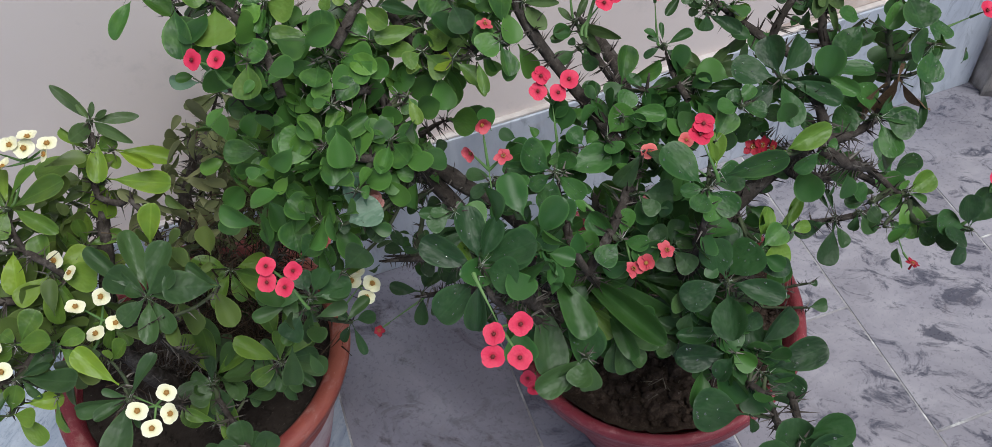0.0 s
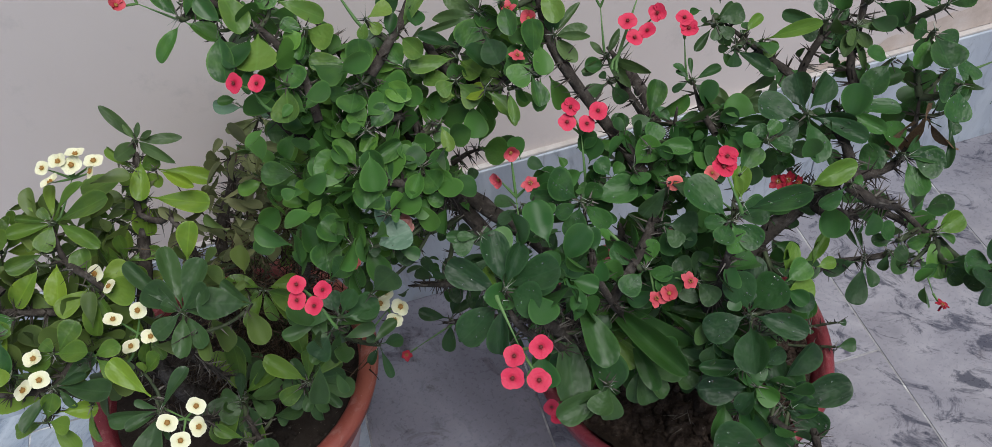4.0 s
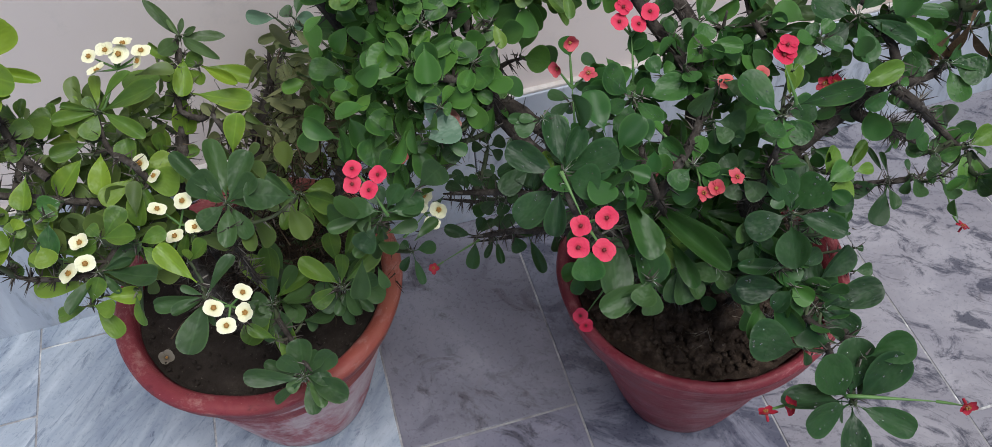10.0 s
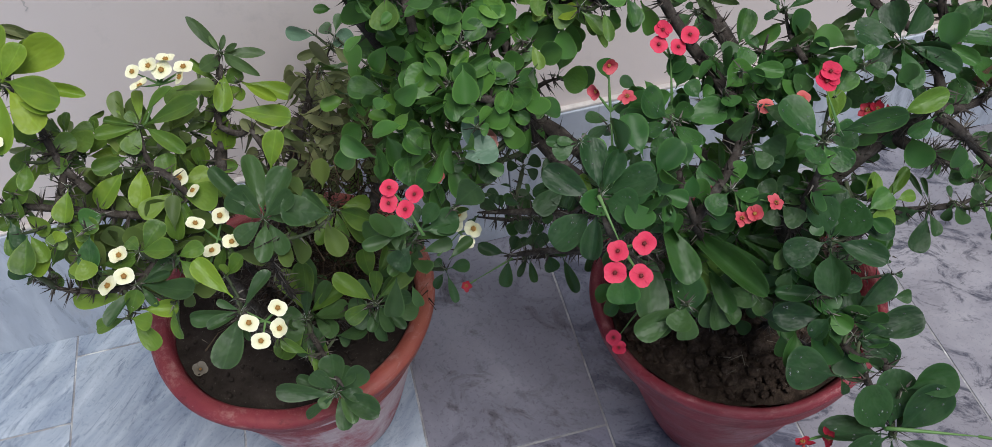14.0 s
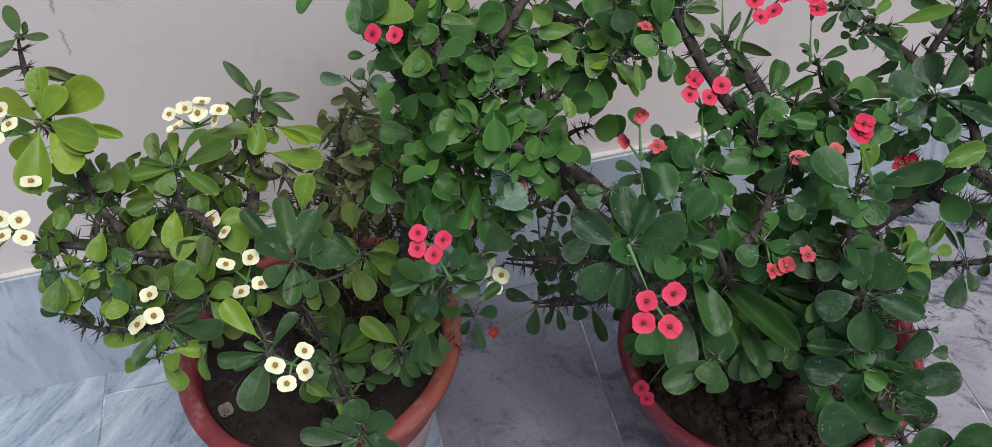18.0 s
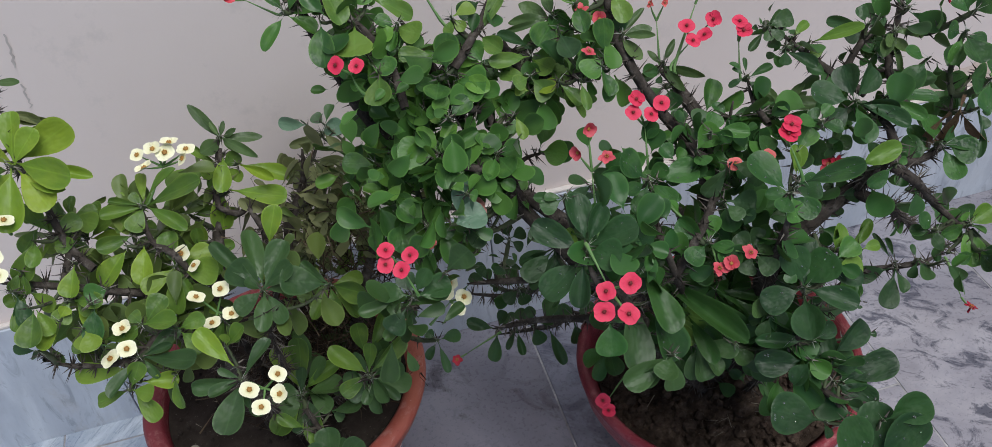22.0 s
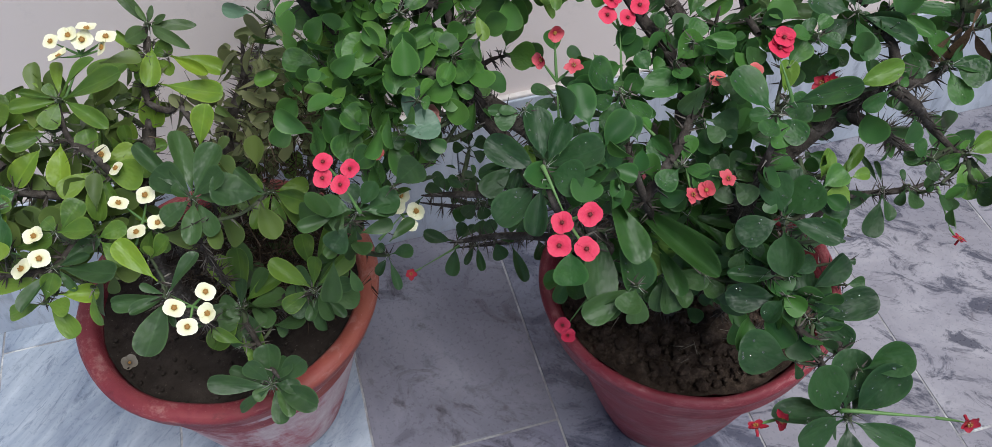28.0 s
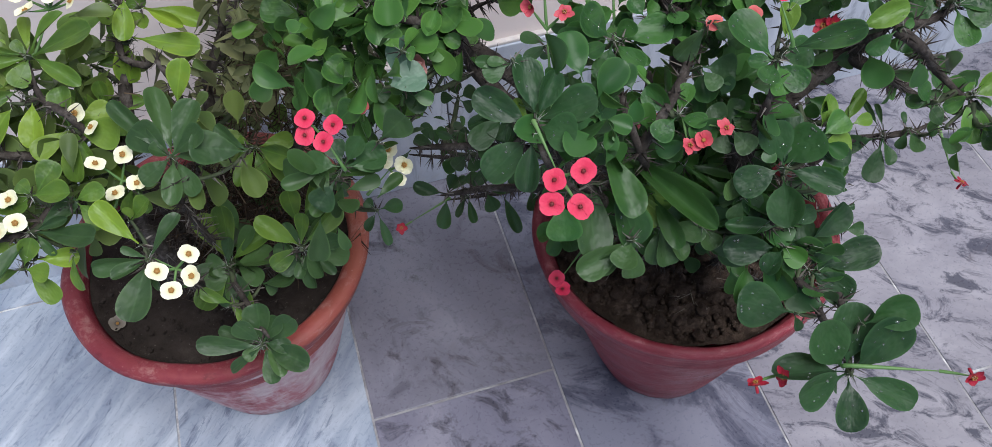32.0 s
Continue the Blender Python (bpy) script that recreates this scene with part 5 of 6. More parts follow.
shoot(right_plant, "round", (0.110, 0.677, 0.671), 135, 43, 93, -178, 18, 105, -76, 23, 134, -43, 27, 103, -123, 19, 123)
shoot(right_plant, "round", (0.115, 0.680, 0.667), 19, 28, 127)
shoot(right_plant, "round", (0.116, 0.677, 0.679), 15, 51, 45)
shoot(right_plant, "dark", (0.121, 0.734, 0.655), 73, 30, 153, -124, 20, 172)
shoot(right_plant, "dark", (0.189, 0.719, 0.608), 51, 18, 190, 0, 20, 163, 117, 13, 190, -73, 16, 190, -135, 16, 190)
shoot(right_plant, "broad", (0.191, 0.725, 0.710), 164, 37, 82, 61, 33, 106, 105, 31, 103, -77, 36, 84, -13, 36, 60, -27, 47, 50, -136, 27, 97)
shoot(right_plant, "round", (0.218, 0.722, 0.709), -3, 43, 56, -33, 35, 58)
shoot(right_plant, "lime", (0.175, 0.681, 0.678), 24, 37, 93)
shoot(right_plant, "round", (0.208, 0.677, 0.673), -135, 24, 97, 27, 9, 144)
shoot(right_plant, "round", (0.267, 0.699, 0.663), 96, 26, 151, 31, 19, 139, -2, 27, 79)
shoot(right_plant, "round", (0.268, 0.704, 0.653), 180, 25, 171, 131, 25, 100)
shoot(right_plant, "round", (0.271, 0.698, 0.660), -25, 25, 143, -73, 32, 74)
shoot(right_plant, "round", (0.397, 0.778, 0.450), 97, 40, 75, 125, 21, 175, 31, 30, 109, -15, 11, 190)
shoot(right_plant, "round", (0.328, 0.744, 0.693), -157, 25, 139, -79, 22, 111)
shoot(right_plant, "dark", (0.319, 0.719, 0.674), -92, 42, 45, -67, 18, 146)
shoot(right_plant, "fresh", (0.314, 0.683, 0.566), -87, 39, 94, -150, 23, 119, -42, 16, 141, 120, 8, 190)
shoot(right_plant, "lime", (0.310, 0.676, 0.570), 33, 28, 118)
shoot(right_plant, "round", (0.311, 0.657, 0.554), -59, 20, 117, -156, 20, 95, -3, 23, 98)
shoot(right_plant, "round", (0.280, 0.684, 0.566), 137, 19, 140, -73, 12, 174, 173, 19, 103)
shoot(right_plant, "deep", (0.283, 0.663, 0.555), 130, 18, 190)
shoot(right_plant, "dark", (0.357, 0.733, 0.452), -42, 29, 127)
shoot(right_plant, "dark", (0.324, 0.762, 0.426), -167, 38, 136, -107, 45, 108, -67, 27, 138)
shoot(right_plant, "dark", (0.325, 0.764, 0.433), 117, 36, 45, 102, 27, 49)
shoot(right_plant, "dark", (0.352, 0.761, 0.430), 110, 16, 92, -73, 24, 156, -38, 23, 102, -110, 20, 149)
shoot(right_plant, "dark", (0.168, 0.632, 0.563), 87, 22, 59, -69, 5, 190)
shoot(right_plant, "lime", (0.159, 0.668, 0.591), 67, 27, 127)
shoot(right_plant, "fresh", (0.156, 0.660, 0.592), 39, 24, 117, 28, 14, 164)
shoot(right_plant, "lime", (0.184, 0.677, 0.582), 44, 23, 117)
shoot(right_plant, "lime", (0.191, 0.672, 0.582), 14, 18, 119, 68, 30, 69)
shoot(right_plant, "lime", (0.150, 0.649, 0.592), 11, 28, 132)
shoot(right_plant, "broad", (0.121, 0.647, 0.583), 110, 36, 104, 76, 46, 61, -160, 37, 99, -18, 44, 70, 49, 38, 102)
shoot(right_plant, "broad", (0.123, 0.648, 0.573), -96, 42, 85)
shoot(right_plant, "broad", (0.107, 0.633, 0.533), 117, 27, 100)
shoot(right_plant, "broad", (0.144, 0.648, 0.585), 0, 29, 90)
shoot(right_plant, "broad", (0.138, 0.602, 0.499), 101, 47, 76, -178, 26, 144, -92, 33, 109, -29, 40, 88, 43, 28, 77)
shoot(right_plant, "broad", (0.140, 0.610, 0.521), 52, 42, 91)
shoot(right_plant, "broad", (0.124, 0.626, 0.534), 179, 45, 51, 129, 18, 138, 30, 23, 109)
shoot(right_plant, "broad", (0.118, 0.614, 0.524), -175, 43, 94, -135, 24, 125)
shoot(right_plant, "broad", (0.145, 0.599, 0.498), 21, 52, 74)
shoot(right_plant, "broad", (0.118, 0.576, 0.482), 169, 49, 100, -75, 13, 142)
shoot(right_plant, "broad", (0.094, 0.486, 0.556), 87, 47, 85, 54, 50, 69, 127, 49, 81, 170, 52, 72, -168, 46, 74, -22, 50, 57, -89, 37, 90, 27, 16, 63, 125, 39, 82, 41, 32, 89)
shoot(right_plant, "broad", (0.106, 0.506, 0.583), 29, 34, 96)
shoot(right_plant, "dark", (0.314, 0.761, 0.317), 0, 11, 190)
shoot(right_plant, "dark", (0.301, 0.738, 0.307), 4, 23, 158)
shoot(right_plant, "broad", (-0.070, 0.674, 0.668), 156, 45, 74, -16, 27, 130)
shoot(right_plant, "broad", (-0.070, 0.672, 0.675), 102, 41, 81, 23, 42, 89, 71, 34, 64)
shoot(right_plant, "lime", (-0.072, 0.678, 0.666), 130, 19, 116)
shoot(right_plant, "broad", (-0.073, 0.670, 0.665), -136, 42, 91, -96, 38, 62)
shoot(right_plant, "long", (-0.033, 0.714, 0.615), 5, 64, 60, 25, 63, 66)
shoot(right_plant, "round", (-0.024, 0.698, 0.600), 14, 23, 96, 50, 21, 93, -135, 16, 139)
shoot(right_plant, "long", (-0.008, 0.704, 0.596), -61, 58, 123)
shoot(right_plant, "round", (-0.008, 0.679, 0.581), -64, 57, 90)
shoot(right_plant, "long", (0.014, 0.732, 0.558), -37, 113, 58, -44, 105, 50, -12, 57, 79)
shoot(right_plant, "long", (0.035, 0.691, 0.533), -57, 53, 91, -69, 46, 97)
shoot(right_plant, "long", (0.068, 0.704, 0.541), -33, 52, 81, -7, 51, 76)
shoot(right_plant, "long", (0.033, 0.717, 0.550), -60, 24, 190, -40, 50, 97)
shoot(right_plant, "deep", (-0.021, 0.696, 0.582), -81, 70, 96, -113, 29, 134)
shoot(right_plant, "round", (-0.047, 0.678, 0.573), -85, 31, 129)
shoot(right_plant, "round", (-0.008, 0.780, 0.401), -149, 30, 113, -76, 29, 110, -110, 37, 68)
shoot(right_plant, "deep", (-0.001, 0.644, 0.544), -80, 32, 155, -121, 23, 190, -151, 48, 103, -132, 37, 104)
shoot(right_plant, "deep", (0.037, 0.672, 0.510), -73, 32, 145, -45, 33, 123, -9, 36, 107, -101, 30, 128)
shoot(right_plant, "deep", (0.068, 0.659, 0.514), 34, 21, 181, -56, 21, 181, -11, 30, 119, 108, 19, 176)
shoot(right_plant, "round", (0.048, 0.692, 0.621), 140, 30, 97, -137, 25, 101, -18, 21, 100, 71, 23, 86)
shoot(right_plant, "deep", (0.084, 0.675, 0.611), -50, 21, 179, 124, 20, 181, 18, 17, 190, -108, 17, 190, 68, 22, 159)
shoot(right_plant, "deep", (0.095, 0.652, 0.550), 146, 20, 190, 72, 18, 190, -117, 19, 190, -169, 14, 190)
shoot(white_plant, "deep", (-0.340, 0.864, 0.362), 57, 43, 78, 113, 38, 98, -162, 38, 97, -31, 37, 118, -83, 35, 106, -126, 32, 126)
shoot(white_plant, "deep", (-0.263, 0.841, 0.387), 137, 27, 146, 51, 33, 111, -53, 38, 87, -127, 35, 102, 9, 37, 97, 76, 20, 145)
shoot(white_plant, "deep", (-0.324, 0.766, 0.350), 133, 31, 134, 53, 29, 141, -6, 26, 146, -137, 22, 129, -54, 36, 90)
shoot(white_plant, "deep", (-0.283, 0.972, 0.341), -97, 30, 158, -136, 30, 124, -44, 27, 148, 0, 28, 146)
shoot(red_plant, "fresh", (-0.257, 0.955, 0.776), 132, 31, 73, -121, 37, 59, -31, 29, 92, 17, 28, 63, 45, 24, 69)
shoot(red_plant, "spoon", (-0.255, 0.973, 0.778), 94, 29, 145)
shoot(red_plant, "spoon", (-0.222, 0.964, 0.790), -50, 42, 129)
shoot(red_plant, "fresh", (-0.227, 0.933, 0.771), -84, 41, 95)
shoot(red_plant, "spoon", (-0.199, 0.928, 0.766), -88, 37, 175)
shoot(red_plant, "spoon", (-0.181, 0.943, 0.782), -19, 41, 102)
shoot(red_plant, "fresh", (-0.200, 0.942, 0.778), 25, 22, 139, 163, 9, 190)
shoot(red_plant, "fresh", (-0.161, 0.924, 0.757), -144, 18, 171, 158, 19, 115, -106, 23, 96)
shoot(red_plant, "spoon", (-0.165, 0.935, 0.754), -26, 30, 145)
shoot(red_plant, "spoon", (-0.133, 0.902, 0.733), 177, 32, 105)
shoot(red_plant, "fresh", (-0.128, 0.887, 0.719), 88, 33, 95)
shoot(red_plant, "fresh", (-0.194, 0.915, 0.739), -32, 29, 101, -71, 24, 106)
shoot(red_plant, "spoon", (-0.188, 0.890, 0.735), -90, 30, 190)
shoot(red_plant, "fresh", (-0.135, 0.887, 0.715), -98, 22, 151, -162, 20, 109)
shoot(red_plant, "dark", (-0.195, 0.962, 0.800), -143, 16, 190, -65, 20, 190, 176, 28, 86, -17, 42, 45, 4, 11, 190)
shoot(red_plant, "spoon", (-0.110, 0.923, 0.753), 27, 21, 190, -101, 15, 190, -44, 14, 190)
shoot(red_plant, "spoon", (-0.087, 0.919, 0.734), -43, 31, 113, 61, 45, 62)
shoot(red_plant, "fresh", (-0.089, 0.898, 0.712), 156, 31, 96, 124, 21, 138)
shoot(red_plant, "fresh", (-0.120, 0.898, 0.700), -8, 30, 156, -76, 21, 166)
shoot(red_plant, "spoon", (-0.043, 0.899, 0.709), -164, 38, 89, -44, 16, 190)
shoot(red_plant, "spoon", (-0.050, 0.880, 0.700), 168, 27, 152, -144, 17, 190, -43, 25, 190)
shoot(red_plant, "lime", (-0.043, 0.898, 0.708), -39, 25, 127)
shoot(red_plant, "spoon", (-0.034, 0.876, 0.690), 37, 22, 190)
shoot(red_plant, "narrow", (-0.017, 0.912, 0.739), -177, 39, 119, -165, 53, 48, 152, 33, 153, 107, 22, 190)
shoot(red_plant, "dark", (-0.038, 0.903, 0.717), 170, 36, 66)
shoot(red_plant, "fresh", (-0.012, 0.914, 0.737), -124, 34, 118)
shoot(red_plant, "dark", (-0.021, 0.880, 0.746), -65, 32, 147)
shoot(red_plant, "fresh", (-0.000, 0.891, 0.759), 101, 24, 119, -77, 26, 104, 128, 22, 109)
shoot(red_plant, "spoon", (0.035, 0.894, 0.763), -68, 30, 146)
shoot(red_plant, "fresh", (0.013, 0.851, 0.723), 93, 32, 86, -137, 24, 129)
shoot(red_plant, "fresh", (0.008, 0.846, 0.717), -78, 28, 89, 150, 21, 142, 51, 19, 87)
shoot(red_plant, "spoon", (-0.014, 0.840, 0.712), -79, 27, 77)
shoot(red_plant, "spoon", (-0.031, 0.851, 0.709), -41, 27, 121)
shoot(red_plant, "narrow", (0.035, 0.864, 0.734), 13, 26, 159, -9, 28, 88, 53, 34, 73, -52, 26, 190)
shoot(red_plant, "narrow", (0.092, 0.896, 0.670), 63, 23, 118, -30, 46, 59, -45, 22, 105, -146, 24, 113, 135, 18, 128, -54, 34, 95)
shoot(red_plant, "dark", (0.088, 0.879, 0.655), -148, 22, 172, -58, 22, 172, 133, 9, 190)
shoot(right_plant, "deep", (0.161, 0.828, 0.732), 23, 24, 173, 48, 26, 55, -127, 24, 69, -92, 12, 190, -34, 16, 141)
shoot(right_plant, "lime", (0.184, 0.823, 0.717), 42, 23, 77)
shoot(right_plant, "dark", (0.170, 0.808, 0.720), -94, 14, 190, -36, 20, 106, -40, 31, 84)
shoot(right_plant, "lime", (0.195, 0.810, 0.718), 13, 44, 45, -36, 14, 190)
shoot(right_plant, "dark", (0.244, 0.798, 0.731), 164, 32, 93, 110, 16, 182, -148, 18, 161, 30, 23, 138)
shoot(right_plant, "round", (0.259, 0.801, 0.733), 85, 22, 136)
shoot(right_plant, "dark", (0.289, 0.806, 0.733), -23, 25, 90, 129, 29, 54, 61, 25, 75)
shoot(right_plant, "narrow", (0.270, 0.794, 0.720), -6, 28, 118, -126, 20, 164, -58, 20, 190, -119, 31, 119, -78, 34, 72)
shoot(right_plant, "round", (0.279, 0.753, 0.714), -133, 30, 115, 163, 21, 100)
shoot(right_plant, "round", (0.304, 0.746, 0.738), 165, 14, 159, -77, 30, 138, -118, 27, 89, -16, 22, 132)
shoot(right_plant, "round", (0.323, 0.764, 0.745), 108, 27, 149, 38, 21, 178, 162, 19, 125)
shoot(right_plant, "round", (0.313, 0.713, 0.708), 178, 21, 167, -103, 27, 131, 54, 19, 168)
shoot(right_plant, "dark", (0.133, 0.805, 0.700), 25, 25, 75, -154, 16, 113, -44, 17, 144, 147, 13, 102, 92, 17, 63)
shoot(white_plant, "sunny", (-0.528, 0.935, 0.690), 96, 48, 98, 58, 37, 116, 138, 44, 112, -131, 38, 111, -86, 60, 101, -48, 50, 104)
shoot(white_plant, "sunny", (-0.529, 0.945, 0.687), 33, 60, 94, -15, 65, 84)
shoot(white_plant, "sunny", (-0.532, 0.956, 0.675), -8, 61, 45, -23, 63, 55, 71, 44, 78)
shoot(white_plant, "oblong", (-0.538, 0.953, 0.675), -179, 39, 94, -120, 31, 119)
shoot(white_plant, "dull", (-0.538, 0.990, 0.717), -12, 38, 104, -15, 58, 45, -149, 34, 79)
shoot(white_plant, "narrow", (-0.529, 0.992, 0.745), 110, 26, 175, -3, 25, 109, -136, 37, 110, 73, 13, 160)
shoot(white_plant, "oblong", (-0.534, 0.934, 0.621), -126, 30, 145, 147, 9, 190)
shoot(white_plant, "oblong", (-0.531, 0.903, 0.626), -110, 38, 122, -74, 23, 141)
shoot(white_plant, "oblong", (-0.522, 0.925, 0.611), 132, 35, 95, -37, 21, 190, 101, 13, 190, -123, 32, 88, 34, 27, 159)
shoot(white_plant, "oblong", (-0.514, 0.964, 0.597), 151, 33, 89, 22, 24, 143, 108, 21, 102, -13, 31, 146, 136, 19, 96, 91, 21, 88)
shoot(white_plant, "dull", (-0.526, 0.968, 0.586), 143, 18, 190, -12, 19, 190, -116, 25, 174)
shoot(white_plant, "round", (-0.520, 0.926, 0.608), -46, 16, 139, 44, 10, 190)
shoot(white_plant, "sunny", (-0.500, 0.880, 0.608), -91, 31, 126)
shoot(white_plant, "round", (-0.475, 0.852, 0.592), -163, 21, 154)
shoot(white_plant, "oblong", (-0.546, 0.878, 0.615), -79, 20, 160, -108, 18, 121)
shoot(white_plant, "oblong", (-0.548, 0.871, 0.597), -31, 28, 129, -98, 37, 72, -145, 21, 118)
shoot(white_plant, "dark", (-0.554, 0.861, 0.607), -93, 30, 90, -83, 32, 75, -61, 29, 121)
shoot(white_plant, "oblong", (-0.539, 0.841, 0.601), -82, 35, 136, -54, 29, 107)
shoot(white_plant, "oblong", (-0.512, 0.858, 0.582), -148, 23, 140, -31, 18, 190, -113, 20, 190, 1, 27, 139)
shoot(white_plant, "sunny", (-0.523, 0.841, 0.578), -103, 28, 113, 62, 12, 190)
shoot(white_plant, "round", (-0.488, 0.832, 0.597), -89, 33, 84)
shoot(white_plant, "oblong", (-0.500, 0.823, 0.576), -57, 21, 190, -108, 18, 175)
shoot(white_plant, "dark", (-0.543, 0.820, 0.565), 175, 22, 112, -162, 12, 182, 108, 12, 190)
shoot(white_plant, "oblong", (-0.448, 0.999, 0.519), 60, 28, 100, 20, 33, 100, -30, 34, 100, -80, 36, 100, 200, 28, 100, 140, 25, 100)
shoot(white_plant, "oblong", (-0.412, 1.007, 0.530), 150, 28, 100, 60, 26, 100, 10, 32, 100, -60, 33, 100, -110, 32, 100, 200, 32, 100)
shoot(white_plant, "oblong", (-0.407, 0.957, 0.516), 20, 33, 100, -40, 35, 100, -90, 33, 100, 160, 31, 100, 100, 27, 100, 220, 31, 100)
shoot(white_plant, "oblong", (-0.393, 0.866, 0.504), 200, 26, 100, -60, 26, 100, 20, 26, 100, -110, 26, 100, 140, 24, 100)
shoot(white_plant, "oblong", (-0.503, 1.000, 0.554), 0, 37, 100, 200, 33, 100, 90, 21, 100, -40, 26, 100, 150, 21, 100)
shoot(white_plant, "oblong", (-0.283, 0.914, 0.466), -112, 37, 100, -40, 46, 100, -18, 46, 100, 12, 34, 100, 150, 33, 100, 200, 37, 100, -75, 33, 100)
shoot(white_plant, "oblong", (-0.427, 0.937, 0.527), -122, 34, 100, -92, 38, 100, 205, 29, 100, -50, 32, 100, 30, 26, 100)
shoot(white_plant, "oblong", (-0.462, 0.889, 0.505), 60, 32, 100, -40, 36, 100, -80, 33, 100, 150, 32, 100, 200, 26, 100)
shoot(white_plant, "oblong", (-0.428, 0.888, 0.500), -120, 32, 100, -60, 32, 100, 150, 26, 100, -95, 32, 100)
shoot(white_plant, "dull", (-0.290, 0.974, 0.474), 20, 34, 100, 70, 26, 100, 150, 29, 100, 200, 34, 100, -60, 32, 100, -110, 29, 100, -20, 34, 100)
shoot(bushy_plant, "dull", (-0.234, 1.002, 0.491), 20, 35, 100, 80, 29, 100, 140, 33, 100, 190, 35, 100, -60, 35, 100, -110, 29, 100, -20, 39, 100)
shoot(bushy_plant, "dull", (-0.214, 0.951, 0.485), 30, 28, 100, 100, 26, 100, 160, 32, 100, 200, 28, 100, -50, 32, 100, -90, 28, 100)
shoot(bushy_plant, "dull", (-0.269, 1.043, 0.507), 10, 30, 100, 60, 27, 100, 120, 27, 100, 170, 33, 100, 220, 30, 100, -70, 30, 100)
shoot(bushy_plant, "dull", (-0.233, 1.050, 0.524), 30, 27, 100, 100, 24, 100, 180, 33, 100, 230, 30, 100, -50, 30, 100)
shoot(red_plant, "fresh", (-0.195, 0.957, 0.569), 160, 32, 100, 200, 30, 100, 100, 26, 100, -30, 27, 100, -90, 24, 100, 30, 22, 100)
shoot(red_plant, "fresh", (-0.147, 0.909, 0.608), 174, 42, 100, -80, 26, 100, 60, 30, 100, -20, 26, 100, 122, 31, 100, 95, 27, 100, 200, 26, 100, -50, 26, 100)
shoot(red_plant, "fresh", (-0.186, 0.898, 0.538), 160, 31, 100, 110, 25, 100, 60, 27, 100, -20, 27, 100, -70, 29, 100, 220, 27, 100, 190, 27, 100)
shoot(red_plant, "fresh", (-0.131, 0.886, 0.519), -70, 26, 100, 205, 27, 100, -30, 26, 100, -110, 26, 100, 20, 23, 100)
shoot(right_plant, "spoon", (0.018, 0.707, 0.532), -50, 41, 100, -20, 40, 100, -80, 37, 100, 15, 33, 100)
shoot(right_plant, "deep", (0.067, 0.753, 0.474), -40, 47, 100, -75, 43, 100, 10, 40, 100, 70, 31, 100, -110, 40, 100, -15, 36, 100)
shoot(right_plant, "round", (0.086, 0.723, 0.474), -30, 34, 100, -70, 39, 100, -110, 39, 100, 30, 31, 100, 80, 31, 100, 150, 34, 100)
shoot(right_plant, "round", (0.045, 0.714, 0.471), -50, 33, 100, -90, 33, 100, -120, 33, 100, 20, 33, 100, 180, 33, 100)
shoot(right_plant, "round", (0.145, 0.724, 0.410), -20, 32, 100, -80, 35, 100, -120, 35, 100, 60, 30, 100, 150, 32, 100, 100, 27, 100)
shoot(right_plant, "broad", (0.334, 0.627, 0.569), 100, 29, 100, 60, 36, 100, -110, 29, 100, 160, 29, 100, -150, 24, 100, 200, 26, 100)
shoot(red_plant, "fresh", (0.035, 0.955, 0.768), 100, 40, 100, 60, 39, 100, 150, 35, 100, 20, 37, 100, -40, 35, 100, 200, 35, 100, -90, 35, 100)
shoot(red_plant, "spoon", (0.064, 0.963, 0.782), 0, 35, 100, 40, 29, 100, -40, 32, 100, 90, 29, 100, 150, 29, 100)
shoot(red_plant, "narrow", (-0.049, 0.956, 0.802), 30, 28, 100, 60, 25, 100, 0, 26, 100, 120, 22, 100, -50, 22, 100)

cluster(white_plant, "cream", (-0.436, 0.959, 0.595), (-0.432, 0.980, 0.641), (-0.416, 0.980, 0.644), (-0.399, 0.980, 0.647), (-0.405, 0.974, 0.641), (-0.389, 0.964, 0.636), (-0.384, 0.970, 0.642), (-0.428, 0.968, 0.632))
cluster(white_plant, "cream", (-0.424, 0.894, 0.544), (-0.410, 0.894, 0.576), (-0.401, 0.882, 0.567))
cluster(white_plant, "cream", (-0.404, 0.844, 0.507), (-0.406, 0.859, 0.547), (-0.381, 0.858, 0.551), (-0.396, 0.836, 0.530), (-0.376, 0.837, 0.535))
cluster(white_plant, "cream", (-0.475, 0.820, 0.519), (-0.500, 0.828, 0.550), (-0.472, 0.831, 0.557), (-0.488, 0.813, 0.540), (-0.472, 0.816, 0.545))
cluster(white_plant, "cream", (-0.373, 0.770, 0.511), (-0.369, 0.748, 0.523), (-0.341, 0.752, 0.530), (-0.343, 0.738, 0.518), (-0.362, 0.734, 0.512))
cluster(white_plant, "cream", (-0.183, 0.834, 0.455), (-0.160, 0.842, 0.495), (-0.168, 0.836, 0.489), (-0.149, 0.828, 0.485), (-0.159, 0.820, 0.477))
cluster(bushy_plant, "red", (-0.204, 0.743, 0.602), (-0.221, 0.759, 0.641), (-0.224, 0.750, 0.633), (-0.202, 0.750, 0.637), (-0.212, 0.743, 0.629))
cluster(right_plant, "red", (-0.080, 0.638, 0.705), (-0.082, 0.599, 0.701), (-0.064, 0.598, 0.704), (-0.087, 0.589, 0.692), (-0.071, 0.583, 0.690))
cluster(right_plant, "red", (0.005, 0.763, 0.366), (-0.030, 0.738, 0.368), (-0.027, 0.729, 0.361))
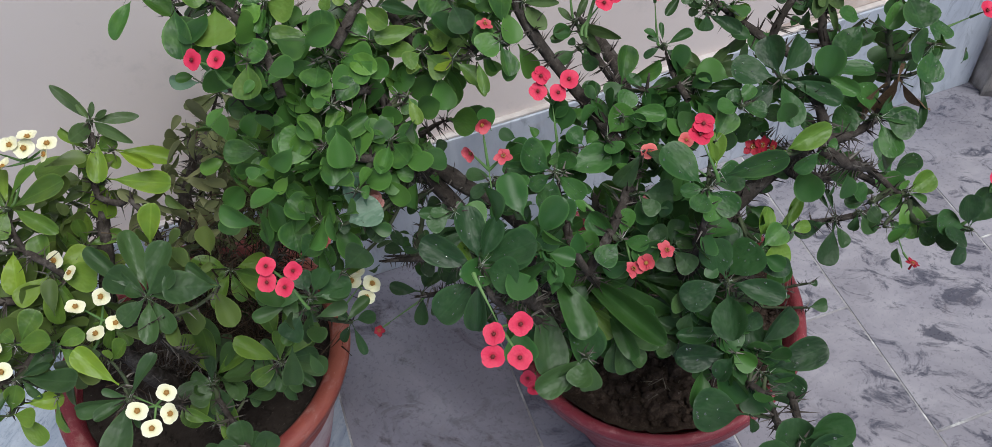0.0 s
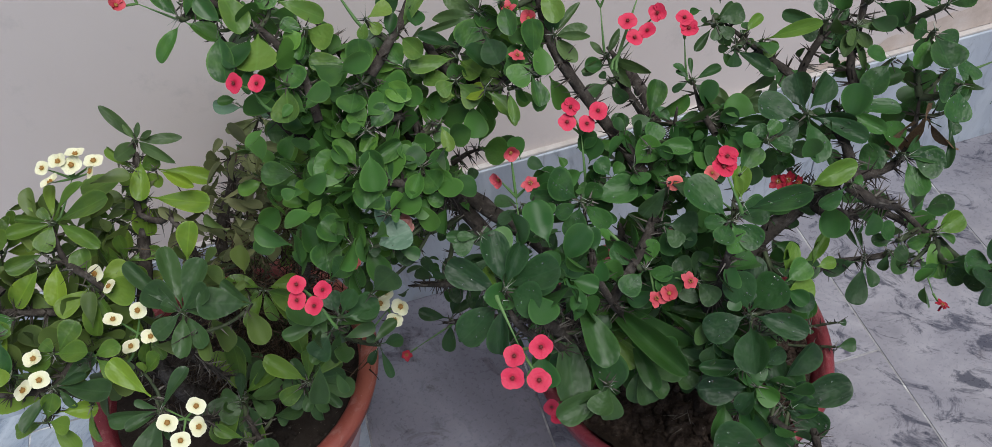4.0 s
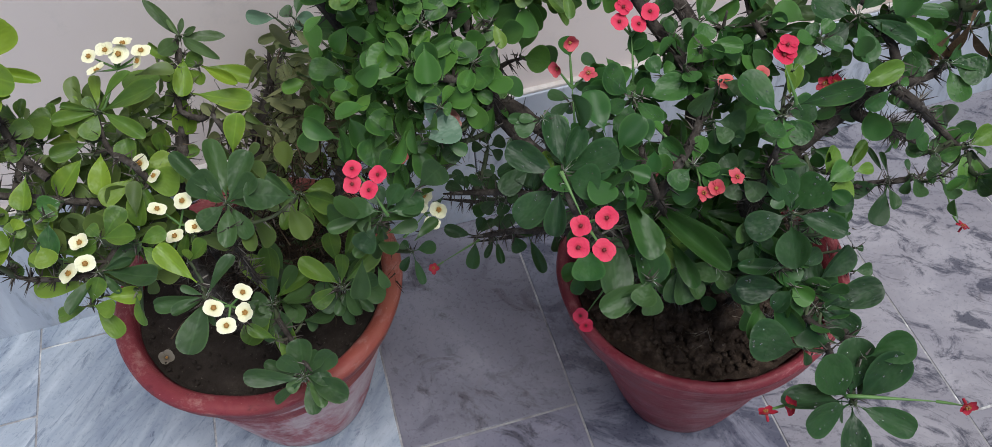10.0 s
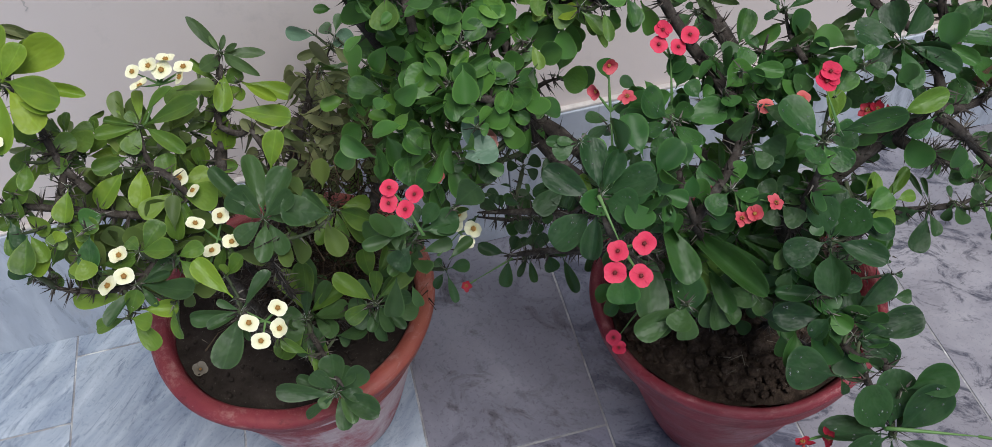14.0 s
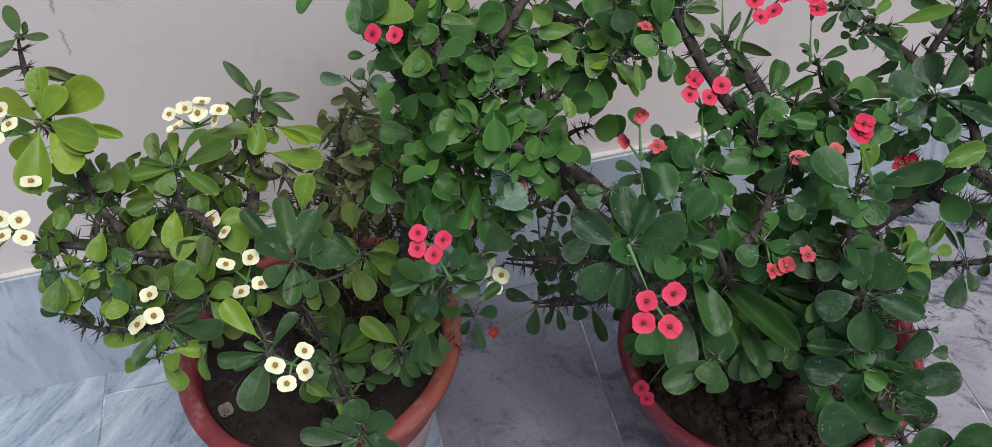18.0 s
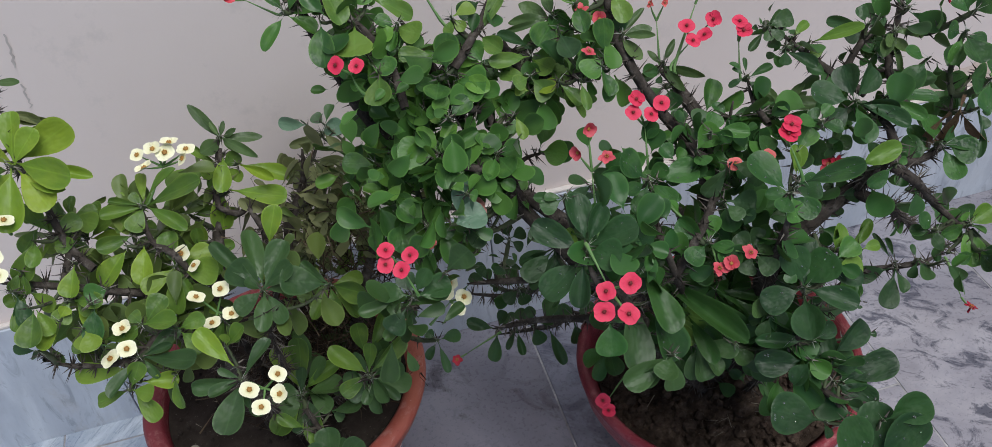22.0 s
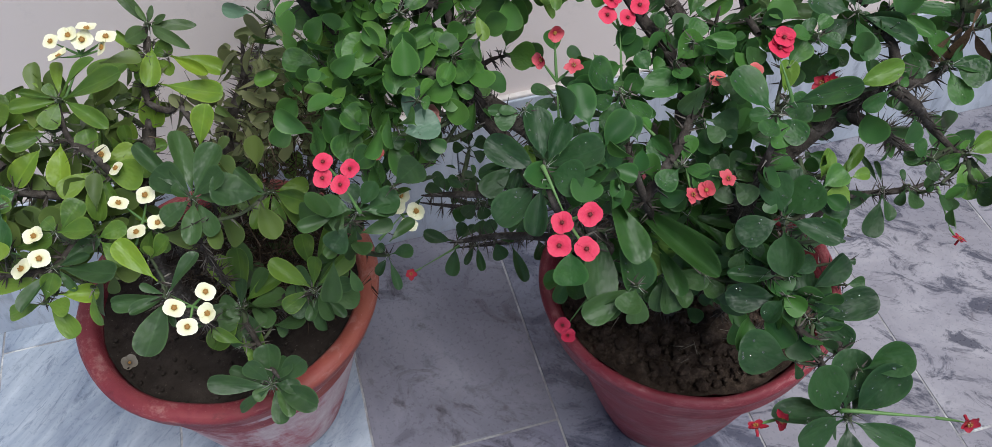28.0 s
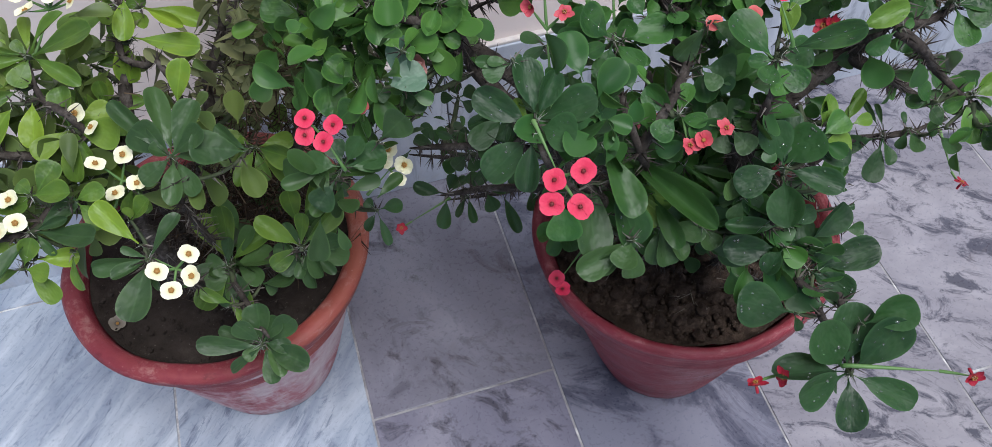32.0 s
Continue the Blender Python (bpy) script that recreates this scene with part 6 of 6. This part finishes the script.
cluster(right_plant, "red", (0.031, 0.782, 0.626), (0.033, 0.823, 0.689), (0.027, 0.815, 0.681), (0.054, 0.814, 0.685), (0.042, 0.809, 0.679))
cluster(right_plant, "red", (0.106, 0.664, 0.705), (0.099, 0.677, 0.744), (0.095, 0.673, 0.739))
cluster(right_plant, "coral", (0.132, 0.717, 0.633), (0.106, 0.726, 0.665), (0.118, 0.729, 0.669), (0.088, 0.732, 0.666))
cluster(right_plant, "faded", (-0.047, 0.704, 0.632), (-0.034, 0.766, 0.714), (-0.048, 0.753, 0.702), (-0.026, 0.744, 0.698))
cluster(right_plant, "faded", (0.019, 0.750, 0.644), (0.048, 0.669, 0.611), (0.059, 0.669, 0.613), (0.077, 0.671, 0.618))
cluster(red_plant, "pink", (-0.140, 0.826, 0.573), (-0.123, 0.826, 0.605), (-0.126, 0.823, 0.601))
cluster(right_plant, "wilted", (0.374, 0.743, 0.433), (0.369, 0.691, 0.418))
cluster(right_plant, "wilted", (0.093, 0.486, 0.569), (0.156, 0.452, 0.579))
cluster(right_plant, "wilted", (0.081, 0.499, 0.543), (0.028, 0.497, 0.561), (0.047, 0.495, 0.563))
cluster(right_plant, "wilted", (-0.106, 0.905, 0.320), (-0.161, 0.883, 0.321))
cluster(right_plant, "red", (0.338, 0.636, 0.568), (0.354, 0.642, 0.610), (0.364, 0.632, 0.601))
cluster(right_plant, "red", (0.347, 0.740, 0.691), (0.367, 0.725, 0.713))
cluster(red_plant, "faded", (-0.264, 0.979, 0.761), (-0.304, 0.979, 0.786), (-0.293, 0.989, 0.796))
cluster(red_plant, "red", (-0.209, 0.880, 0.727), (-0.224, 0.880, 0.755), (-0.207, 0.875, 0.753))
cluster(red_plant, "faded", (0.010, 0.869, 0.704), (0.004, 0.889, 0.752))
cluster(red_plant, "faded", (0.026, 0.881, 0.718), (0.018, 0.879, 0.745), (0.001, 0.861, 0.725))
cluster(red_plant, "bud", (0.095, 0.910, 0.658), (0.094, 0.937, 0.713), (0.108, 0.934, 0.713))
cluster(right_plant, "red", (0.087, 0.866, 0.688), (0.127, 0.867, 0.726), (0.101, 0.869, 0.724), (0.115, 0.859, 0.717), (0.103, 0.858, 0.714))
cluster(right_plant, "wilted", (0.089, 0.864, 0.687), (0.128, 0.894, 0.751))
cluster(right_plant, "red", (0.135, 0.820, 0.688), (0.139, 0.840, 0.736), (0.140, 0.833, 0.730))
cluster(right_plant, "wilted", (0.306, 0.780, 0.731), (0.301, 0.777, 0.758))
cluster(right_plant, "wilted", (0.305, 0.833, 0.724), (0.334, 0.819, 0.746))
cluster(red_plant, "faded", (-0.118, 0.939, 0.743), (-0.148, 0.962, 0.790), (-0.127, 0.962, 0.793))
cluster(right_plant, "wilted", (0.195, 0.715, 0.636), (0.167, 0.711, 0.658), (0.174, 0.710, 0.658), (0.181, 0.706, 0.656))
cluster(red_plant, "coral", (-0.177, 0.820, 0.564), (-0.177, 0.812, 0.587))
cluster(white_plant, "cream", (-0.544, 0.899, 0.645), (-0.539, 0.889, 0.666))
cluster(white_plant, "cream", (-0.586, 0.871, 0.616), (-0.555, 0.867, 0.645), (-0.554, 0.855, 0.634), (-0.571, 0.871, 0.647), (-0.572, 0.859, 0.637))
cluster(white_plant, "cream", (-0.544, 0.930, 0.688), (-0.543, 0.919, 0.707), (-0.558, 0.911, 0.698), (-0.548, 0.929, 0.716))
for plant in (white_plant, bushy_plant, red_plant, right_plant):
    plant.grow()

# ---- small fallen things ----
def fallen_flower(kind, at, size, label, turn):
    ob = tagged(new("fallen_flower", FLOWER[kind][1].copy()), label, "flower")
    ob.location, ob.scale, ob.rotation_euler = at, (size,) * 3, (0.25, 0.15, turn)
    return ob


fallen_flower("withered", (-0.491, 0.897, 0.262), 0.0098, "withered greyish flower lying on the earth in the pot", 0.4)
dried_mesh = LEAVES["dull"][3].copy()
dried_mesh.materials.clear()
dried_mesh.materials.append(dried)
for at, turn, size in (((0.287, 0.710, 0.701), (1.2, 1.5, 0.4), 0.058), ((0.277, 0.708, 0.686), (0.3, 1.1, 1.9), 0.046), ((0.295, 0.715, 0.677), (2.0, 0.9, -0.9), 0.040)):
    leaf = tagged(new("dried_leaf", dried_mesh), "curled brown dried leaf caught in the thorns", "leaf", "dried leaves in the fork")
    leaf.matrix_world = Matrix.Translation(at) @ Euler(turn).to_matrix().to_4x4() @ Matrix.Scale(size, 4)

# ---- marble skirting slabs and floor tiles ----
for x0, x1 in ((-3.99, -3.082), (-3.080, -2.472), (-2.470, -1.862), (-1.860, -1.252), (-1.250, -0.642), (-0.640, -0.041), (-0.039, 0.569), (0.571, 0.956)):
    bm = box_into(bmesh.new(), (-(x1 - x0) / 2, 0, 0), ((x1 - x0) / 2, WALL_Y - SKIRT_Y, SKIRT_TOP), 0.0015)
    slab = part("skirting_slab", bm, skirt_marble, wall, smooth=False)
    slab.location = ((x0 + x1) / 2, SKIRT_Y, 0)
bm = box_into(bmesh.new(), (-4.0, SKIRT_Y + 0.003, SKIRT_TOP), (0.956, WALL_Y, SKIRT_TOP + 0.005), 0.002)
tagged(new("trim", mesh_of("trim", bm, cement_bead)), "thin white cement bead along the top of the skirting", "trim", kind="structure")
TILE, LONG, GAP = 0.254, 0.610, 0.0014
shared = {}
START = {-4: 1.043, -3: 1.162, -2: 0.560, -1: 0.826, 0: 0.560, 1: 0.870, 2: 0.652, 3: 0.905}
tile_rng = random.Random(21)
for k in range(-16, 16):
    look_k = tile_streaked if k <= -2 else tile_cloudy if k == -1 else tile_stormy if k == 0 else tile_speckled
    joint = START.get(k, tile_rng.uniform(0.4, 1.0))
    rows = [(joint - LONG * (n + 1), joint - LONG * n) for n in range(-2, 7)]
    for y0, y1 in rows:
        # the back tile of this row has that shade in its colour
        look_t = tile_mottled_shaded if k == -1 and y0 > 0.8 else look_k
        y1 = min(y1, SKIRT_Y + 0.004)
        if y1 - y0 < 0.02:
            continue
        key = (round(y1 - y0, 3), look_t.name)
        if key not in shared:
            bm = box_into(bmesh.new(), (-TILE / 2 + GAP, -(y1 - y0) / 2 + 0.0024, -0.012), (TILE / 2 - GAP, (y1 - y0) / 2 - 0.0010, 0.0), 0.0012)
            shared[key] = mesh_of("tile", bm, look_t)
        t = part("tile", shared[key], None, floor_bed)
        t.location = ((k + 0.5) * TILE, (y0 + y1) / 2, tile_rng.uniform(-0.0004, 0.0004))
